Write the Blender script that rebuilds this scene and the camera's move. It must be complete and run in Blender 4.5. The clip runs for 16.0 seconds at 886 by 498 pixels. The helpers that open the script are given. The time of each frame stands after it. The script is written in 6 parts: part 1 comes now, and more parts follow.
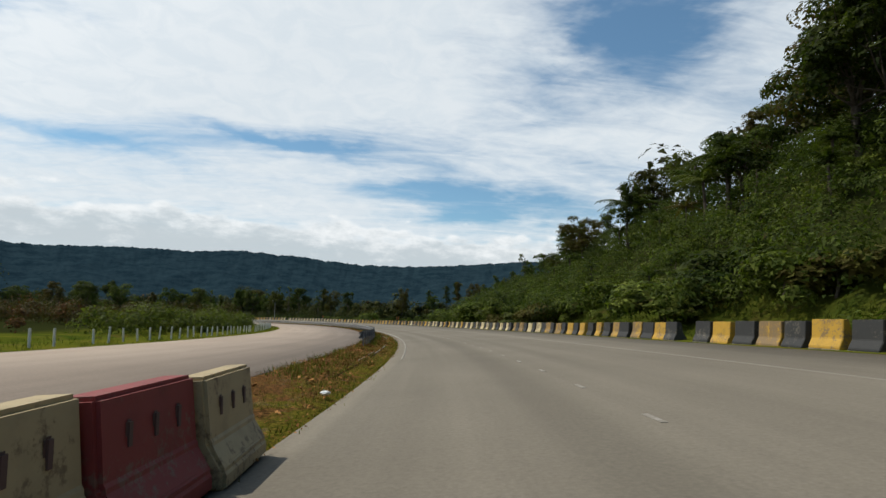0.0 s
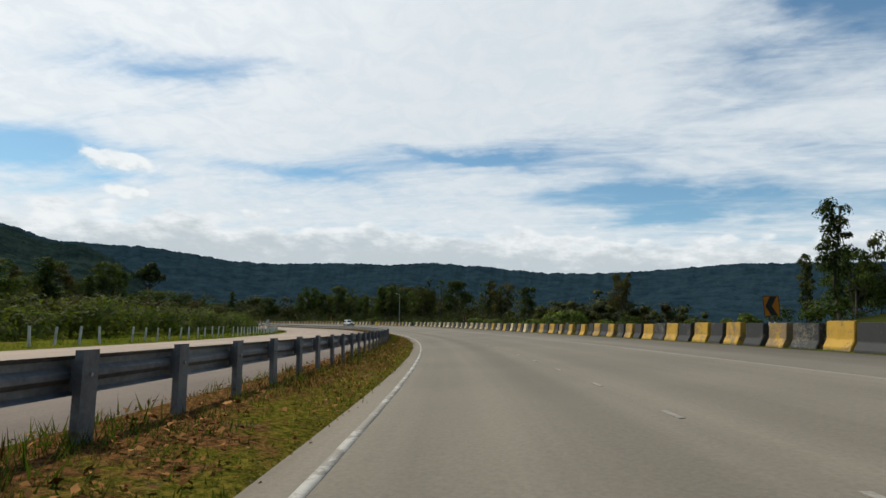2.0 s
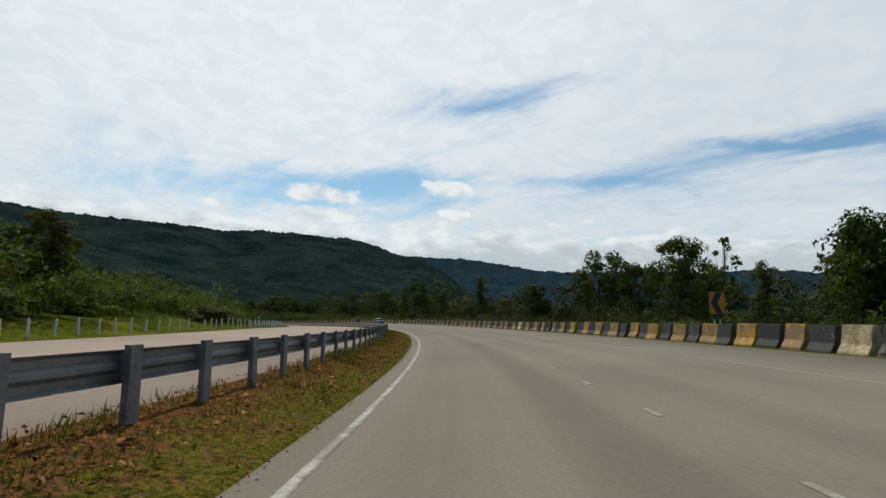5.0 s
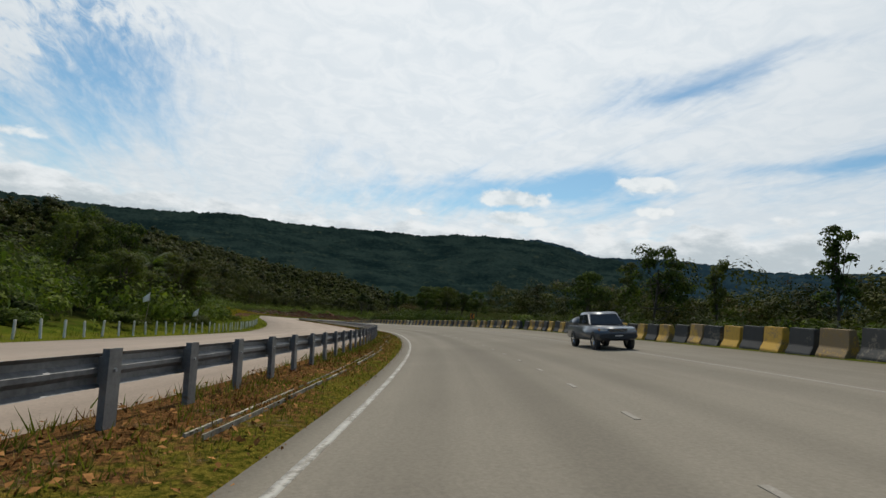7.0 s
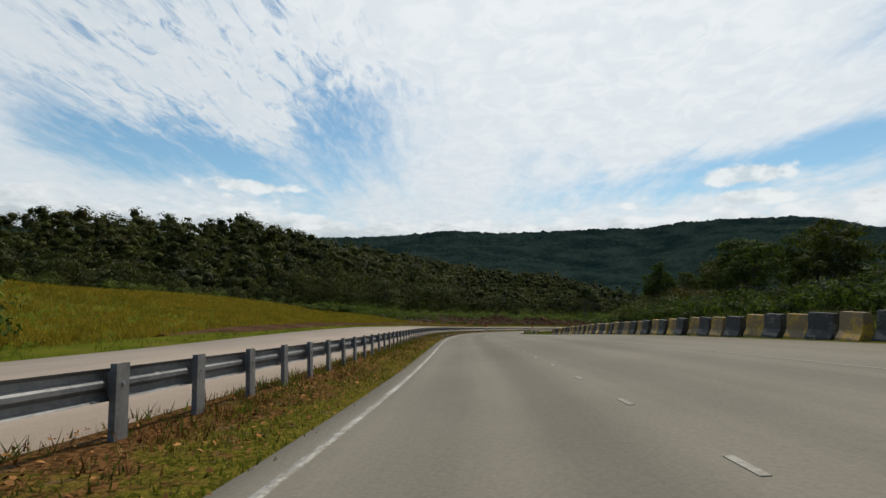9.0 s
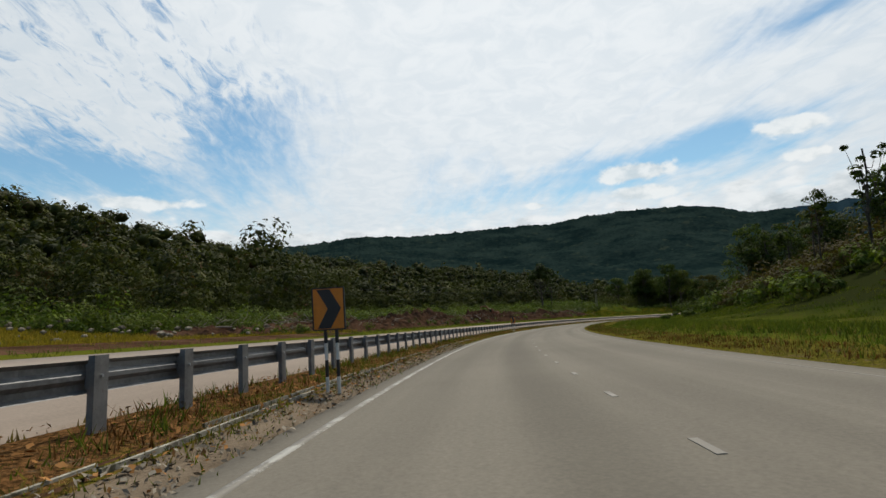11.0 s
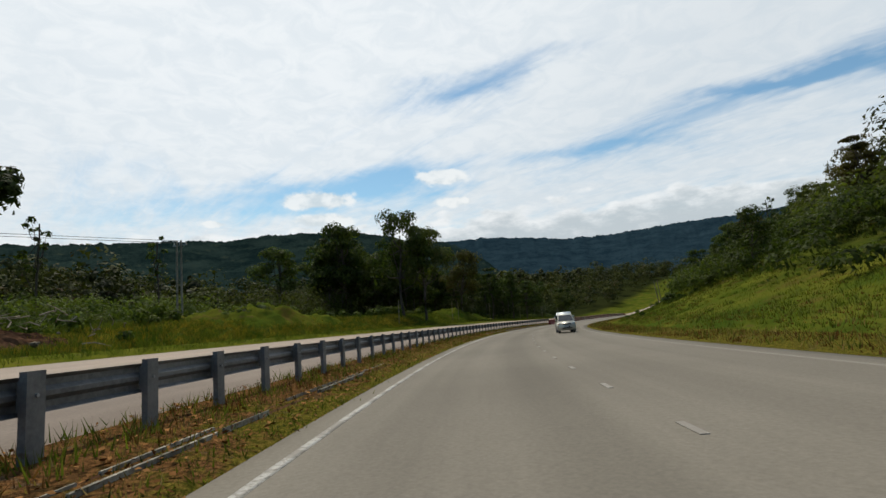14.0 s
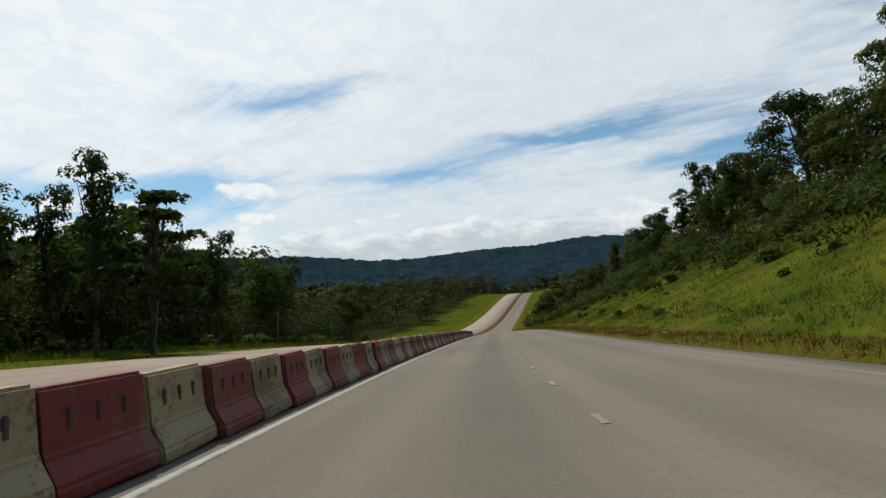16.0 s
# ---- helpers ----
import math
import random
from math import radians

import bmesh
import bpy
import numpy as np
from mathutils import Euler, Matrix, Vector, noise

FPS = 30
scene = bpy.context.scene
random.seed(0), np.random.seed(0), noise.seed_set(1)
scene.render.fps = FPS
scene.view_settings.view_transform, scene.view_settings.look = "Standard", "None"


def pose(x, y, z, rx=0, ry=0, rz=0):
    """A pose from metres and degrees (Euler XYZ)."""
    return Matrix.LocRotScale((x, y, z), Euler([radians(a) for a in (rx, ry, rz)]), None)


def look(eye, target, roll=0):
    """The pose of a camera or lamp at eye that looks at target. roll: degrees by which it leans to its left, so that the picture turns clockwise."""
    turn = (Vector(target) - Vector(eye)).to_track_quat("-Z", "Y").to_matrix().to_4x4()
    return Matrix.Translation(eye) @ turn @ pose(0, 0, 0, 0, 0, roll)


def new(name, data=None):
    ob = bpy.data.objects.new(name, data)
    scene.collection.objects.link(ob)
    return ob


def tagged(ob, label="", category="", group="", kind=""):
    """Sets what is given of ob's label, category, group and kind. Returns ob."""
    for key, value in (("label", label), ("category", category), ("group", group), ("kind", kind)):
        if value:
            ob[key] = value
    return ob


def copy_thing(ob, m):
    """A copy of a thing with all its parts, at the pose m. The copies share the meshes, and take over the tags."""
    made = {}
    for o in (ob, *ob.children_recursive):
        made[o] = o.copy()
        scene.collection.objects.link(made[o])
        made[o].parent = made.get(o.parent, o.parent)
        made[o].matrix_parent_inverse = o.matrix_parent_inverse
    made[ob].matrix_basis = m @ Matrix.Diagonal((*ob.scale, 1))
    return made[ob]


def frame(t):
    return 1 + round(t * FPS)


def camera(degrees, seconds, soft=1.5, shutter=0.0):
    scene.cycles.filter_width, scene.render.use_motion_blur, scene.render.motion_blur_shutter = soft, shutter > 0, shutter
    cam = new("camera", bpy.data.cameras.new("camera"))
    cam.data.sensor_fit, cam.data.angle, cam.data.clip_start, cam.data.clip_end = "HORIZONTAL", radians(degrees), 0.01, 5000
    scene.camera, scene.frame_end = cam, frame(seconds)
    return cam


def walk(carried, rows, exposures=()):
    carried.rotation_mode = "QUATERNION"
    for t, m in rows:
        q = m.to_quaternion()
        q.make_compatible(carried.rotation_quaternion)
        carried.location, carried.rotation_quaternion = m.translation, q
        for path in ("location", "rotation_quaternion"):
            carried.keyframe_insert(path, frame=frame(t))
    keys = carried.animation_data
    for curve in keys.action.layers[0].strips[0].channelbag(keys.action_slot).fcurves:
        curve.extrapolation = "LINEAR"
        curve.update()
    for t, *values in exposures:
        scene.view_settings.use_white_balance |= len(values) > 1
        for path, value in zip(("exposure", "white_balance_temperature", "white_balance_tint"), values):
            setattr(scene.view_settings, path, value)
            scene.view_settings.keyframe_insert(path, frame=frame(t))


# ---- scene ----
import itertools

# ---- camera and its way ----
cam = camera(82.0, 16.0)
PATH = [
    (0.00, 0.05, -0.01, 0.87, 97.56, -1.65, -5.42),
    (0.50, 1.53, 19.43, 0.48, 97.72, -1.98, 0.44),
    (1.00, 1.20, 38.93, 0.15, 97.73, -1.60, 6.16),
    (1.50, -0.93, 58.31, -0.13, 98.09, -1.48, 10.56),
    (2.00, -4.62, 77.44, -0.34, 97.95, -1.89, 15.30),
    (2.50, -9.74, 96.24, -0.54, 97.85, -2.00, 20.17),
    (3.00, -16.54, 114.50, -0.79, 97.55, -1.89, 26.19),
    (3.50, -25.18, 131.95, -1.05, 97.68, -2.80, 32.37),
    (4.00, -35.43, 148.52, -1.30, 97.73, -2.67, 37.54),
    (4.50, -47.13, 164.11, -1.61, 97.12, -3.48, 42.79),
    (5.00, -60.26, 178.52, -1.97, 97.25, -4.35, 48.54),
    (5.50, -74.80, 191.49, -2.27, 97.13, -5.16, 53.99),
    (6.00, -90.49, 203.06, -2.63, 96.78, -5.52, 59.18),
    (6.50, -107.14, 213.17, -3.13, 96.30, -5.61, 64.41),
    (7.00, -124.66, 221.67, -3.79, 95.77, -5.57, 70.01),
    (7.50, -142.94, 228.30, -4.63, 95.31, -5.58, 76.29),
    (8.00, -161.84, 232.87, -5.66, 95.15, -4.26, 84.63),
    (8.50, -181.15, 235.19, -6.76, 95.04, -2.90, 90.65),
    (9.00, -200.59, 235.76, -7.89, 94.98, -1.14, 94.22),
    (9.50, -220.03, 235.44, -9.09, 94.96, 0.87, 95.22),
    (10.00, -239.47, 235.09, -10.34, 94.95, 2.94, 93.64),
    (10.50, -258.89, 235.58, -11.63, 94.89, 4.84, 89.53),
    (11.00, -278.22, 237.49, -12.90, 95.53, 3.25, 84.85),
    (11.50, -297.29, 241.13, -14.02, 95.36, 2.63, 79.23),
    (12.00, -315.94, 246.62, -15.04, 95.43, 2.20, 73.76),
    (12.50, -333.88, 254.04, -16.04, 95.51, 3.13, 67.99),
    (13.00, -350.99, 263.24, -16.96, 95.95, 2.89, 62.53),
    (13.50, -367.20, 273.94, -17.89, 95.94, 3.81, 56.27),
    (14.00, -382.21, 286.27, -18.79, 96.03, 3.86, 49.98),
    (14.50, -395.78, 300.20, -19.69, 96.24, 3.84, 43.93),
    (15.00, -407.60, 315.61, -20.50, 96.23, 3.97, 37.00),
    (15.50, -417.80, 332.14, -21.33, 96.37, 4.10, 32.05),
    (16.00, -426.35, 349.60, -22.09, 97.07, 3.79, 28.43),
]
walk(cam, [(r[0], pose(*r[1:])) for r in PATH], [(0.0, -0.06), (2.5, -0.13), (5.0, -0.21), (12.0, -0.17), (16.0, -0.12)])

# ---- sky, sun ----
SUN_AZ, SUN_EL = 73.0, 60.0          # degrees left of +y, degrees up


class Nodes:
    """Short writing for node trees."""

    def __init__(self, tree, keep=False):
        self.tree = tree
        if not keep:
            tree.nodes.clear()

    def add(self, kind, **inputs):
        n = self.tree.nodes.new(kind)
        for key, value in inputs.items():
            self.put(n, key, value)
        return n

    def put(self, n, key, value):
        sock = n.inputs[int(key[1:])] if key[0] == "i" and key[1:].isdigit() else n.inputs[key.replace("_", " ")]
        if isinstance(value, bpy.types.NodeSocket):
            self.tree.links.new(value, sock)
        elif isinstance(value, bpy.types.Node):
            self.tree.links.new(value.outputs[0], sock)
        else:
            sock.default_value = value

    def math(self, op, a, b=0.0, c=0.0, clamp=False):
        n = self.add("ShaderNodeMath", i0=a, i1=b, i2=c)
        n.operation, n.use_clamp = op, clamp
        return n.outputs[0]

    def noise(self, vec, scale, detail=4.0, rough=0.55, distort=0.0):
        n = self.add("ShaderNodeTexNoise", Scale=scale, Detail=detail, Roughness=rough, Distortion=distort)
        if vec is not None:
            self.put(n, "Vector", vec)
        return n.outputs[0]

    def ramp(self, fac, *stops):
        n = self.add("ShaderNodeValToRGB", Fac=fac)
        e = n.color_ramp.elements
        while len(e) < len(stops):
            e.new(0.5)
        for el, (p, c) in zip(e, stops):
            el.position = p
            el.color = (c, c, c, 1) if isinstance(c, (int, float)) else (*c, 1)
        return n.outputs[0]

    def mix(self, fac, a, b, blend="MIX"):
        n = self.add("ShaderNodeMix")
        n.data_type, n.blend_type = "RGBA", blend
        for i, v in ((0, fac), (6, a), (7, b)):
            if isinstance(v, bpy.types.NodeSocket):
                self.tree.links.new(v, n.inputs[i])
            else:
                n.inputs[i].default_value = v if isinstance(v, (int, float)) else (*v, 1)
        return n.outputs[2]

    def smooth(self, x, lo, hi):
        n = self.add("ShaderNodeMapRange", Value=x, i1=lo, i2=hi, i3=0.0, i4=1.0)
        n.interpolation_type = "SMOOTHSTEP"
        return n.outputs[0]


def build_world():
    w = bpy.data.worlds.new("sky")
    w.use_nodes = True
    scene.world = w
    k = Nodes(w.node_tree)
    sky = k.add("ShaderNodeTexSky")
    sky.sky_type, sky.sun_disc = "NISHITA", False
    sky.sun_elevation, sky.sun_rotation = radians(SUN_EL), radians(-SUN_AZ)
    sky.air_density, sky.dust_density, sky.ozone_density = 1.0, 0.6, 2.0
    d = k.add("ShaderNodeTexCoord").outputs["Generated"]
    sep = k.add("ShaderNodeSeparateXYZ", Vector=d)
    x, y, z = sep.outputs
    el0 = k.math("MULTIPLY_ADD", k.math("ARCSINE", z), 57.2958, -0.6)
    az0 = k.math("MULTIPLY_ADD", k.math("ARCTAN2", k.math("MULTIPLY", x, -1.0), y), 57.2958, 4.2)
    # everything is bent by two scales of turbulence, so that no edge runs straight
    raw = k.add("ShaderNodeCombineXYZ", X=k.math("MULTIPLY", az0, 0.05), Y=k.math("MULTIPLY", el0, 0.13), Z=0.0).outputs[0]
    wa = k.add("ShaderNodeTexNoise", Vector=raw, Scale=2.2, Detail=4.0, Roughness=0.6)
    bend = k.add("ShaderNodeSeparateColor", Color=wa.outputs["Color"])
    az = k.math("ADD", az0, k.math("MULTIPLY_ADD", bend.outputs[0], 14.0, -7.0))
    el = k.math("ADD", el0, k.math("MULTIPLY_ADD", bend.outputs[1], 5.0, -2.5))
    # high sheets, drawn out in one direction
    up = k.math("ADD", k.math("MAXIMUM", z, 0.0), 0.16)
    flat = k.add("ShaderNodeCombineXYZ", X=k.math("DIVIDE", x, up), Y=k.math("DIVIDE", y, up), Z=0.0)
    turn = k.add("ShaderNodeMapping", Vector=flat)
    turn.inputs["Rotation"].default_value = (0, 0, radians(-38))
    turn.inputs["Scale"].default_value = (0.42, 1.25, 1.0)
    sheet = k.noise(turn.outputs[0], 1.7, 8.0, 0.58, 0.6)
    wisp = k.noise(turn.outputs[0], 7.0, 6.0, 0.62, 1.2)
    ripple = k.noise(flat.outputs[0], 9.0, 5.0, 0.6, 0.8)
    fleece = k.noise(turn.outputs[0], 17.0, 5.0, 0.62, 0.9)
    curl = k.noise(k.add("ShaderNodeCombineXYZ", X=k.math("MULTIPLY", az0, 0.30), Y=k.math("MULTIPLY", el0, 0.42), Z=0.0).outputs[0], 1.5, 4.0, 0.5, 0.1)

    def blob(a, e, wa, we, slope, weight, bent=True):
        da = k.math("SUBTRACT", az if bent else az0, a)
        de = k.math("SUBTRACT", k.math("SUBTRACT", el if bent else el0, e), k.math("MULTIPLY", da, slope))
        q = k.math("ADD", k.math("POWER", k.math("DIVIDE", da, wa), 2.0), k.math("POWER", k.math("ABSOLUTE", k.math("DIVIDE", de, we)), 2.0))
        return k.math("MULTIPLY", k.math("EXPONENT", k.math("MULTIPLY", q, -1.0)), weight)

    def dot(v):
        n = k.add("ShaderNodeVectorMath", i0=d, i1=v)
        n.operation = "DOT_PRODUCT"
        return n.outputs["Value"]

    # the thin cloud is brightest a little below the sun
    s = (-math.sin(radians(SUN_AZ)) * math.cos(radians(50)), math.cos(radians(SUN_AZ)) * math.cos(radians(50)), math.sin(radians(50)))
    near = k.smooth(dot(s), 0.60, 0.97)
    # clear blue overhead and to the south-east, away from the bank of cloud round the sun
    clear = k.math("MAXIMUM", k.smooth(dot((0.72, -0.69, 0.0)), 0.0, 0.5), k.math("MULTIPLY", k.smooth(el0, 38.0, 55.0), k.math("SUBTRACT", 1.0, near)))
    # gaps of blue (minus) and closed patches (plus): azimuth, height, widths, slope, weight
    cover = k.math("ADD", k.math("MULTIPLY_ADD", sheet, 0.72, 0.10), k.math("MULTIPLY", near, 0.10))
    cover = k.math("ADD", cover, k.math("MULTIPLY_ADD", wisp, 0.26, -0.10))
    for gap in ((-6, 12.2, 13, 1.9, 0.04, -0.34), (17, 17.6, 9, 0.75, 0.07, -0.24), (46, 23.6, 15, 1.9, -0.16, -0.27), (64, 12.4, 17, 2.1, -0.10, -0.36),
                (-23, 29, 9, 6, 0.0, -0.40), (107, 18.5, 9, 7.5, -0.3, -0.26), (128, 13, 16, 3.2, 0.05, -0.30), (7, 19.7, 6, 1.3, 0.0, -0.10),
                (33, 14.6, 13, 0.8, 0.03, -0.14), (-60, 20, 24, 12, 0.0, -0.14), (75, 30, 30, 9, 0.0, 0.12), (22, 27, 24, 6, 0.0, 0.16), (20, 21.5, 18, 2.0, 0.0, 0.08), (18, 14.5, 12, 1.1, 0.0, 0.12)):
        cover = k.math("ADD", cover, blob(*gap))
    cover = k.math("SUBTRACT", cover, k.math("MULTIPLY", clear, 0.45))
    mackerel = k.math("ADD", blob(125, 22, 15, 8, 0.0, 1.0), blob(114, 27, 10, 6, 0.0, 0.6))
    cover = k.math("ADD", cover, k.math("MULTIPLY", mackerel, k.math("MULTIPLY_ADD", fleece, 1.3, -0.56)))
    high = k.smooth(cover, 0.20, 0.56)
    # heaped clouds over the ridges: a billowing top edge, bright there and greyer below
    pos = k.add("ShaderNodeCombineXYZ", X=k.math("MULTIPLY", az0, 0.058), Y=k.math("MULTIPLY", el0, 0.125), Z=0.0)
    heap = k.noise(pos.outputs[0], 2.1, 8.0, 0.62, 0.1)
    puff = k.add("ShaderNodeTexVoronoi", Vector=pos.outputs[0], Scale=7.5)
    puff.feature = "SMOOTH_F1"
    billow = k.math("ADD", k.math("MULTIPLY_ADD", heap, 6.5, -3.4), k.math("MULTIPLY_ADD", puff.outputs["Distance"], -3.0, 1.1))
    base = k.math("ADD", k.math("ADD", 8.6, blob(26, 8, 26, 40, 0.0, 1.6, False)), blob(95, 8, 22, 40, 0.0, -0.9, False))
    depth = k.math("SUBTRACT", k.math("ADD", base, billow), el0)
    heaps = k.math("MULTIPLY", k.smooth(depth, -0.20, 1.10), k.smooth(k.math("ADD", el0, k.math("MULTIPLY", heap, 2.0)), 3.0, 6.5))
    lone = k.math("MAXIMUM", k.math("MAXIMUM", blob(67.5, 11.4, 4.6, 1.15, 0.0, 1.1, False), blob(67, 9.2, 3.6, 0.9, 0.0, 1.1, False)), k.math("MAXIMUM", blob(53.3, 13.4, 3.3, 0.95, 0.03, 1.1, False), blob(52, 10.6, 2.6, 0.7, 0.0, 0.9, False)))
    lone = k.math("MAXIMUM", lone, k.math("MAXIMUM", blob(120, 10.2, 6.0, 0.8, 0.0, 0.95, False), blob(78, 9.0, 1.8, 0.45, 0.0, 0.8, False)))
    lone_in = k.smooth(k.math("ADD", lone, k.math("MULTIPLY_ADD", curl, 1.5, -0.75)), 0.34, 0.72)
    shade = k.smooth(k.math("ADD", k.math("MULTIPLY", depth, -0.16), k.math("ADD", k.math("MULTIPLY", k.noise(pos.outputs[0], 4.6, 6.0, 0.62), 1.3), k.math("MULTIPLY", puff.outputs["Distance"], -0.5))), -0.12, 0.50)
    haze = k.math("SUBTRACT", 1.0, k.smooth(el0, -2.0, 11.0))
    blue = k.mix(1.0, sky.outputs[0], (0.100, 0.126, 0.122), "MULTIPLY")
    white = k.mix(near, (0.81, 0.865, 0.90), (0.99, 1.03, 1.05))
    white = k.mix(k.math("MULTIPLY", k.smooth(ripple, 0.35, 0.65), 0.22), white, (0.52, 0.65, 0.76))
    grey = k.mix(shade, (0.56, 0.63, 0.67), (0.96, 0.99, 1.0))
    c = k.mix(k.math("MULTIPLY", haze, 0.45), blue, (0.52, 0.74, 0.87))
    c = k.mix(k.math("MULTIPLY", high, 0.95), c, white)
    c = k.mix(k.math("MULTIPLY", heaps, 0.90), c, grey)
    c = k.mix(k.math("MULTIPLY", lone_in, 0.90), c, k.mix(k.smooth(curl, 0.35, 0.60), (0.70, 0.78, 0.82), (0.97, 1.0, 1.0)))
    bg = k.add("ShaderNodeBackground", Color=c, Strength=1.0)
    k.add("ShaderNodeOutputWorld", Surface=bg)


build_world()
sun_data = bpy.data.lights.new("sun", "SUN")
sun_data.energy, sun_data.angle, sun_data.color = 3.5, radians(0.6), (1.0, 0.94, 0.82)
sun = new("sun", sun_data)
SUN_DIR = Vector((-math.sin(radians(SUN_AZ)) * math.cos(radians(SUN_EL)), math.cos(radians(SUN_AZ)) * math.cos(radians(SUN_EL)), math.sin(radians(SUN_EL))))
sun.matrix_world = look(SUN_DIR * 60, (0, 0, 0))


# ---- materials ----
def material(name, a, b, scale=1.0, rough=0.8, metal=0.0, bump=0.3, fine=12.0, spots=None, spot_level=0.62, island=0.0, obj=0.0, translucent=0.0, coord="Object"):
    """Two colours blended by coarse and fine noise, with spots of a third colour, bump, and variation by piece or object."""
    m = bpy.data.materials.new(name)
    m.use_nodes = True
    k = Nodes(m.node_tree)
    p = k.add("ShaderNodeTexCoord").outputs[coord]
    coarse = k.noise(p, scale, 5.0, 0.6)
    grain = k.noise(p, scale * fine, 4.0, 0.65)
    fac = k.math("ADD", k.math("MULTIPLY", coarse, 0.6), k.math("MULTIPLY", grain, 0.4))
    c = k.mix(k.smooth(fac, 0.36, 0.64), a, b)
    if spots:
        c = k.mix(k.math("MULTIPLY", k.smooth(k.noise(p, scale * 2.7, 5.0, 0.7), spot_level, spot_level + 0.08), 0.85), c, spots)
    if island:
        r = k.add("ShaderNodeNewGeometry").outputs["Random Per Island"]
        c = k.mix(1.0, c, k.ramp(r, (0.0, 1.0 - island), (1.0, 1.0 + island)), "MULTIPLY")
    if obj:
        r = k.add("ShaderNodeObjectInfo").outputs["Random"]
        c = k.mix(1.0, c, k.ramp(r, (0.0, 1.0 - obj), (1.0, 1.0)), "MULTIPLY")
        hue = k.math("FRACT", k.math("MULTIPLY", r, 7.31))
        c = k.mix(k.math("MULTIPLY", k.smooth(hue, 0.80, 0.95), 0.55), c, (0.085, 0.048, 0.020))
        c = k.mix(k.math("MULTIPLY", k.smooth(hue, 0.20, 0.05), 0.5), c, (0.100, 0.105, 0.030))
    s = k.add("ShaderNodeBsdfPrincipled", Base_Color=c, Roughness=k.math("MULTIPLY_ADD", grain, 0.25, rough - 0.12), Metallic=metal, Specular_IOR_Level=0.0 if rough > 0.84 else (0.07 if translucent else 0.45))
    if bump:
        s_b = k.add("ShaderNodeBump", Strength=bump, Distance=0.02, Height=grain)
        k.put(s, "Normal", s_b.outputs[0])
    out = s.outputs[0]
    if translucent:
        t = k.add("ShaderNodeBsdfTranslucent", Color=k.mix(1.0, c, (1.3, 1.5, 0.6), "MULTIPLY"))
        mx = k.add("ShaderNodeMixShader", Fac=translucent, i1=s.outputs[0], i2=t.outputs[0])
        out = mx.outputs[0]
    k.add("ShaderNodeOutputMaterial", Surface=out)
    return m


def road_material(name, base, dark, tracks):
    """Worn asphalt: stone grain, blotches and darker wheel tracks along it (UV: metres across, metres along)."""
    m = bpy.data.materials.new(name)
    m.use_nodes = True
    k = Nodes(m.node_tree)
    p = k.add("ShaderNodeTexCoord")
    uv, ob = p.outputs["UV"], p.outputs["Object"]
    sep = k.add("ShaderNodeSeparateXYZ", Vector=uv)
    u = sep.outputs[0]
    stretch = k.add("ShaderNodeMapping", Vector=uv)
    stretch.inputs["Scale"].default_value = (1.6, 0.045, 1)
    streak = k.noise(stretch.outputs[0], 1.0, 5.0, 0.6)
    blotch = k.noise(ob, 0.16, 4.0, 0.6)
    grain = k.noise(ob, 28.0, 3.0, 0.7)
    c = k.mix(k.smooth(k.math("ADD", k.math("MULTIPLY", blotch, 0.5), k.math("MULTIPLY", streak, 0.5)), 0.35, 0.66), dark, base)
    for centre, wide, level in tracks:
        away = k.math("ABSOLUTE", k.math("SUBTRACT", u, centre))
        on = k.math("SUBTRACT", 1.0, k.smooth(away, wide * 0.2, wide))
        on = k.math("MULTIPLY", on, k.math("MULTIPLY_ADD", streak, 0.9, 0.1))
        c = k.mix(k.math("MULTIPLY", on, level), c, tuple(v * 0.45 for v in dark))
    c = k.mix(1.0, c, k.ramp(grain, (0.25, 0.84), (0.75, 1.14)), "MULTIPLY")
    b = k.add("ShaderNodeBump", Strength=0.35, Distance=0.01, Height=grain)
    s = k.add("ShaderNodeBsdfPrincipled", Base_Color=c, Roughness=0.9, Specular_IOR_Level=0.10, Normal=b.outputs[0])
    k.add("ShaderNodeOutputMaterial", Surface=s.outputs[0])
    return m


def paint_material(name, colour, under, worn=0.5):
    """Road or barrier paint that has flaked and faded in patches."""
    m = bpy.data.materials.new(name)
    m.use_nodes = True
    k = Nodes(m.node_tree)
    p = k.add("ShaderNodeTexCoord").outputs["Object"]
    r = k.add("ShaderNodeObjectInfo").outputs["Random"]
    shift = k.add("ShaderNodeVectorMath", i0=p, i1=k.add("ShaderNodeCombineXYZ", X=k.math("MULTIPLY", r, 37.0)).outputs[0])
    shift.operation = "ADD"
    q = shift.outputs[0]
    wear = k.math("ADD", k.math("MULTIPLY", k.noise(q, 2.2, 5.0, 0.7), 0.6), k.math("MULTIPLY", k.noise(q, 19.0, 4.0, 0.7), 0.4))
    wear = k.math("ADD", wear, k.math("MULTIPLY", k.math("SUBTRACT", r, 0.5), 0.12))
    c = k.mix(k.smooth(wear, worn, worn + 0.09), colour, under)
    c = k.mix(k.math("MULTIPLY", k.smooth(k.noise(q, 5.0, 4.0, 0.6), 0.45, 0.75), 0.45), c, tuple(v * 0.55 for v in colour))
    b = k.add("ShaderNodeBump", Strength=0.3, Distance=0.01, Height=wear)
    s = k.add("ShaderNodeBsdfPrincipled", Base_Color=c, Roughness=0.7, Normal=b.outputs[0])
    k.add("ShaderNodeOutputMaterial", Surface=s.outputs[0])
    return m


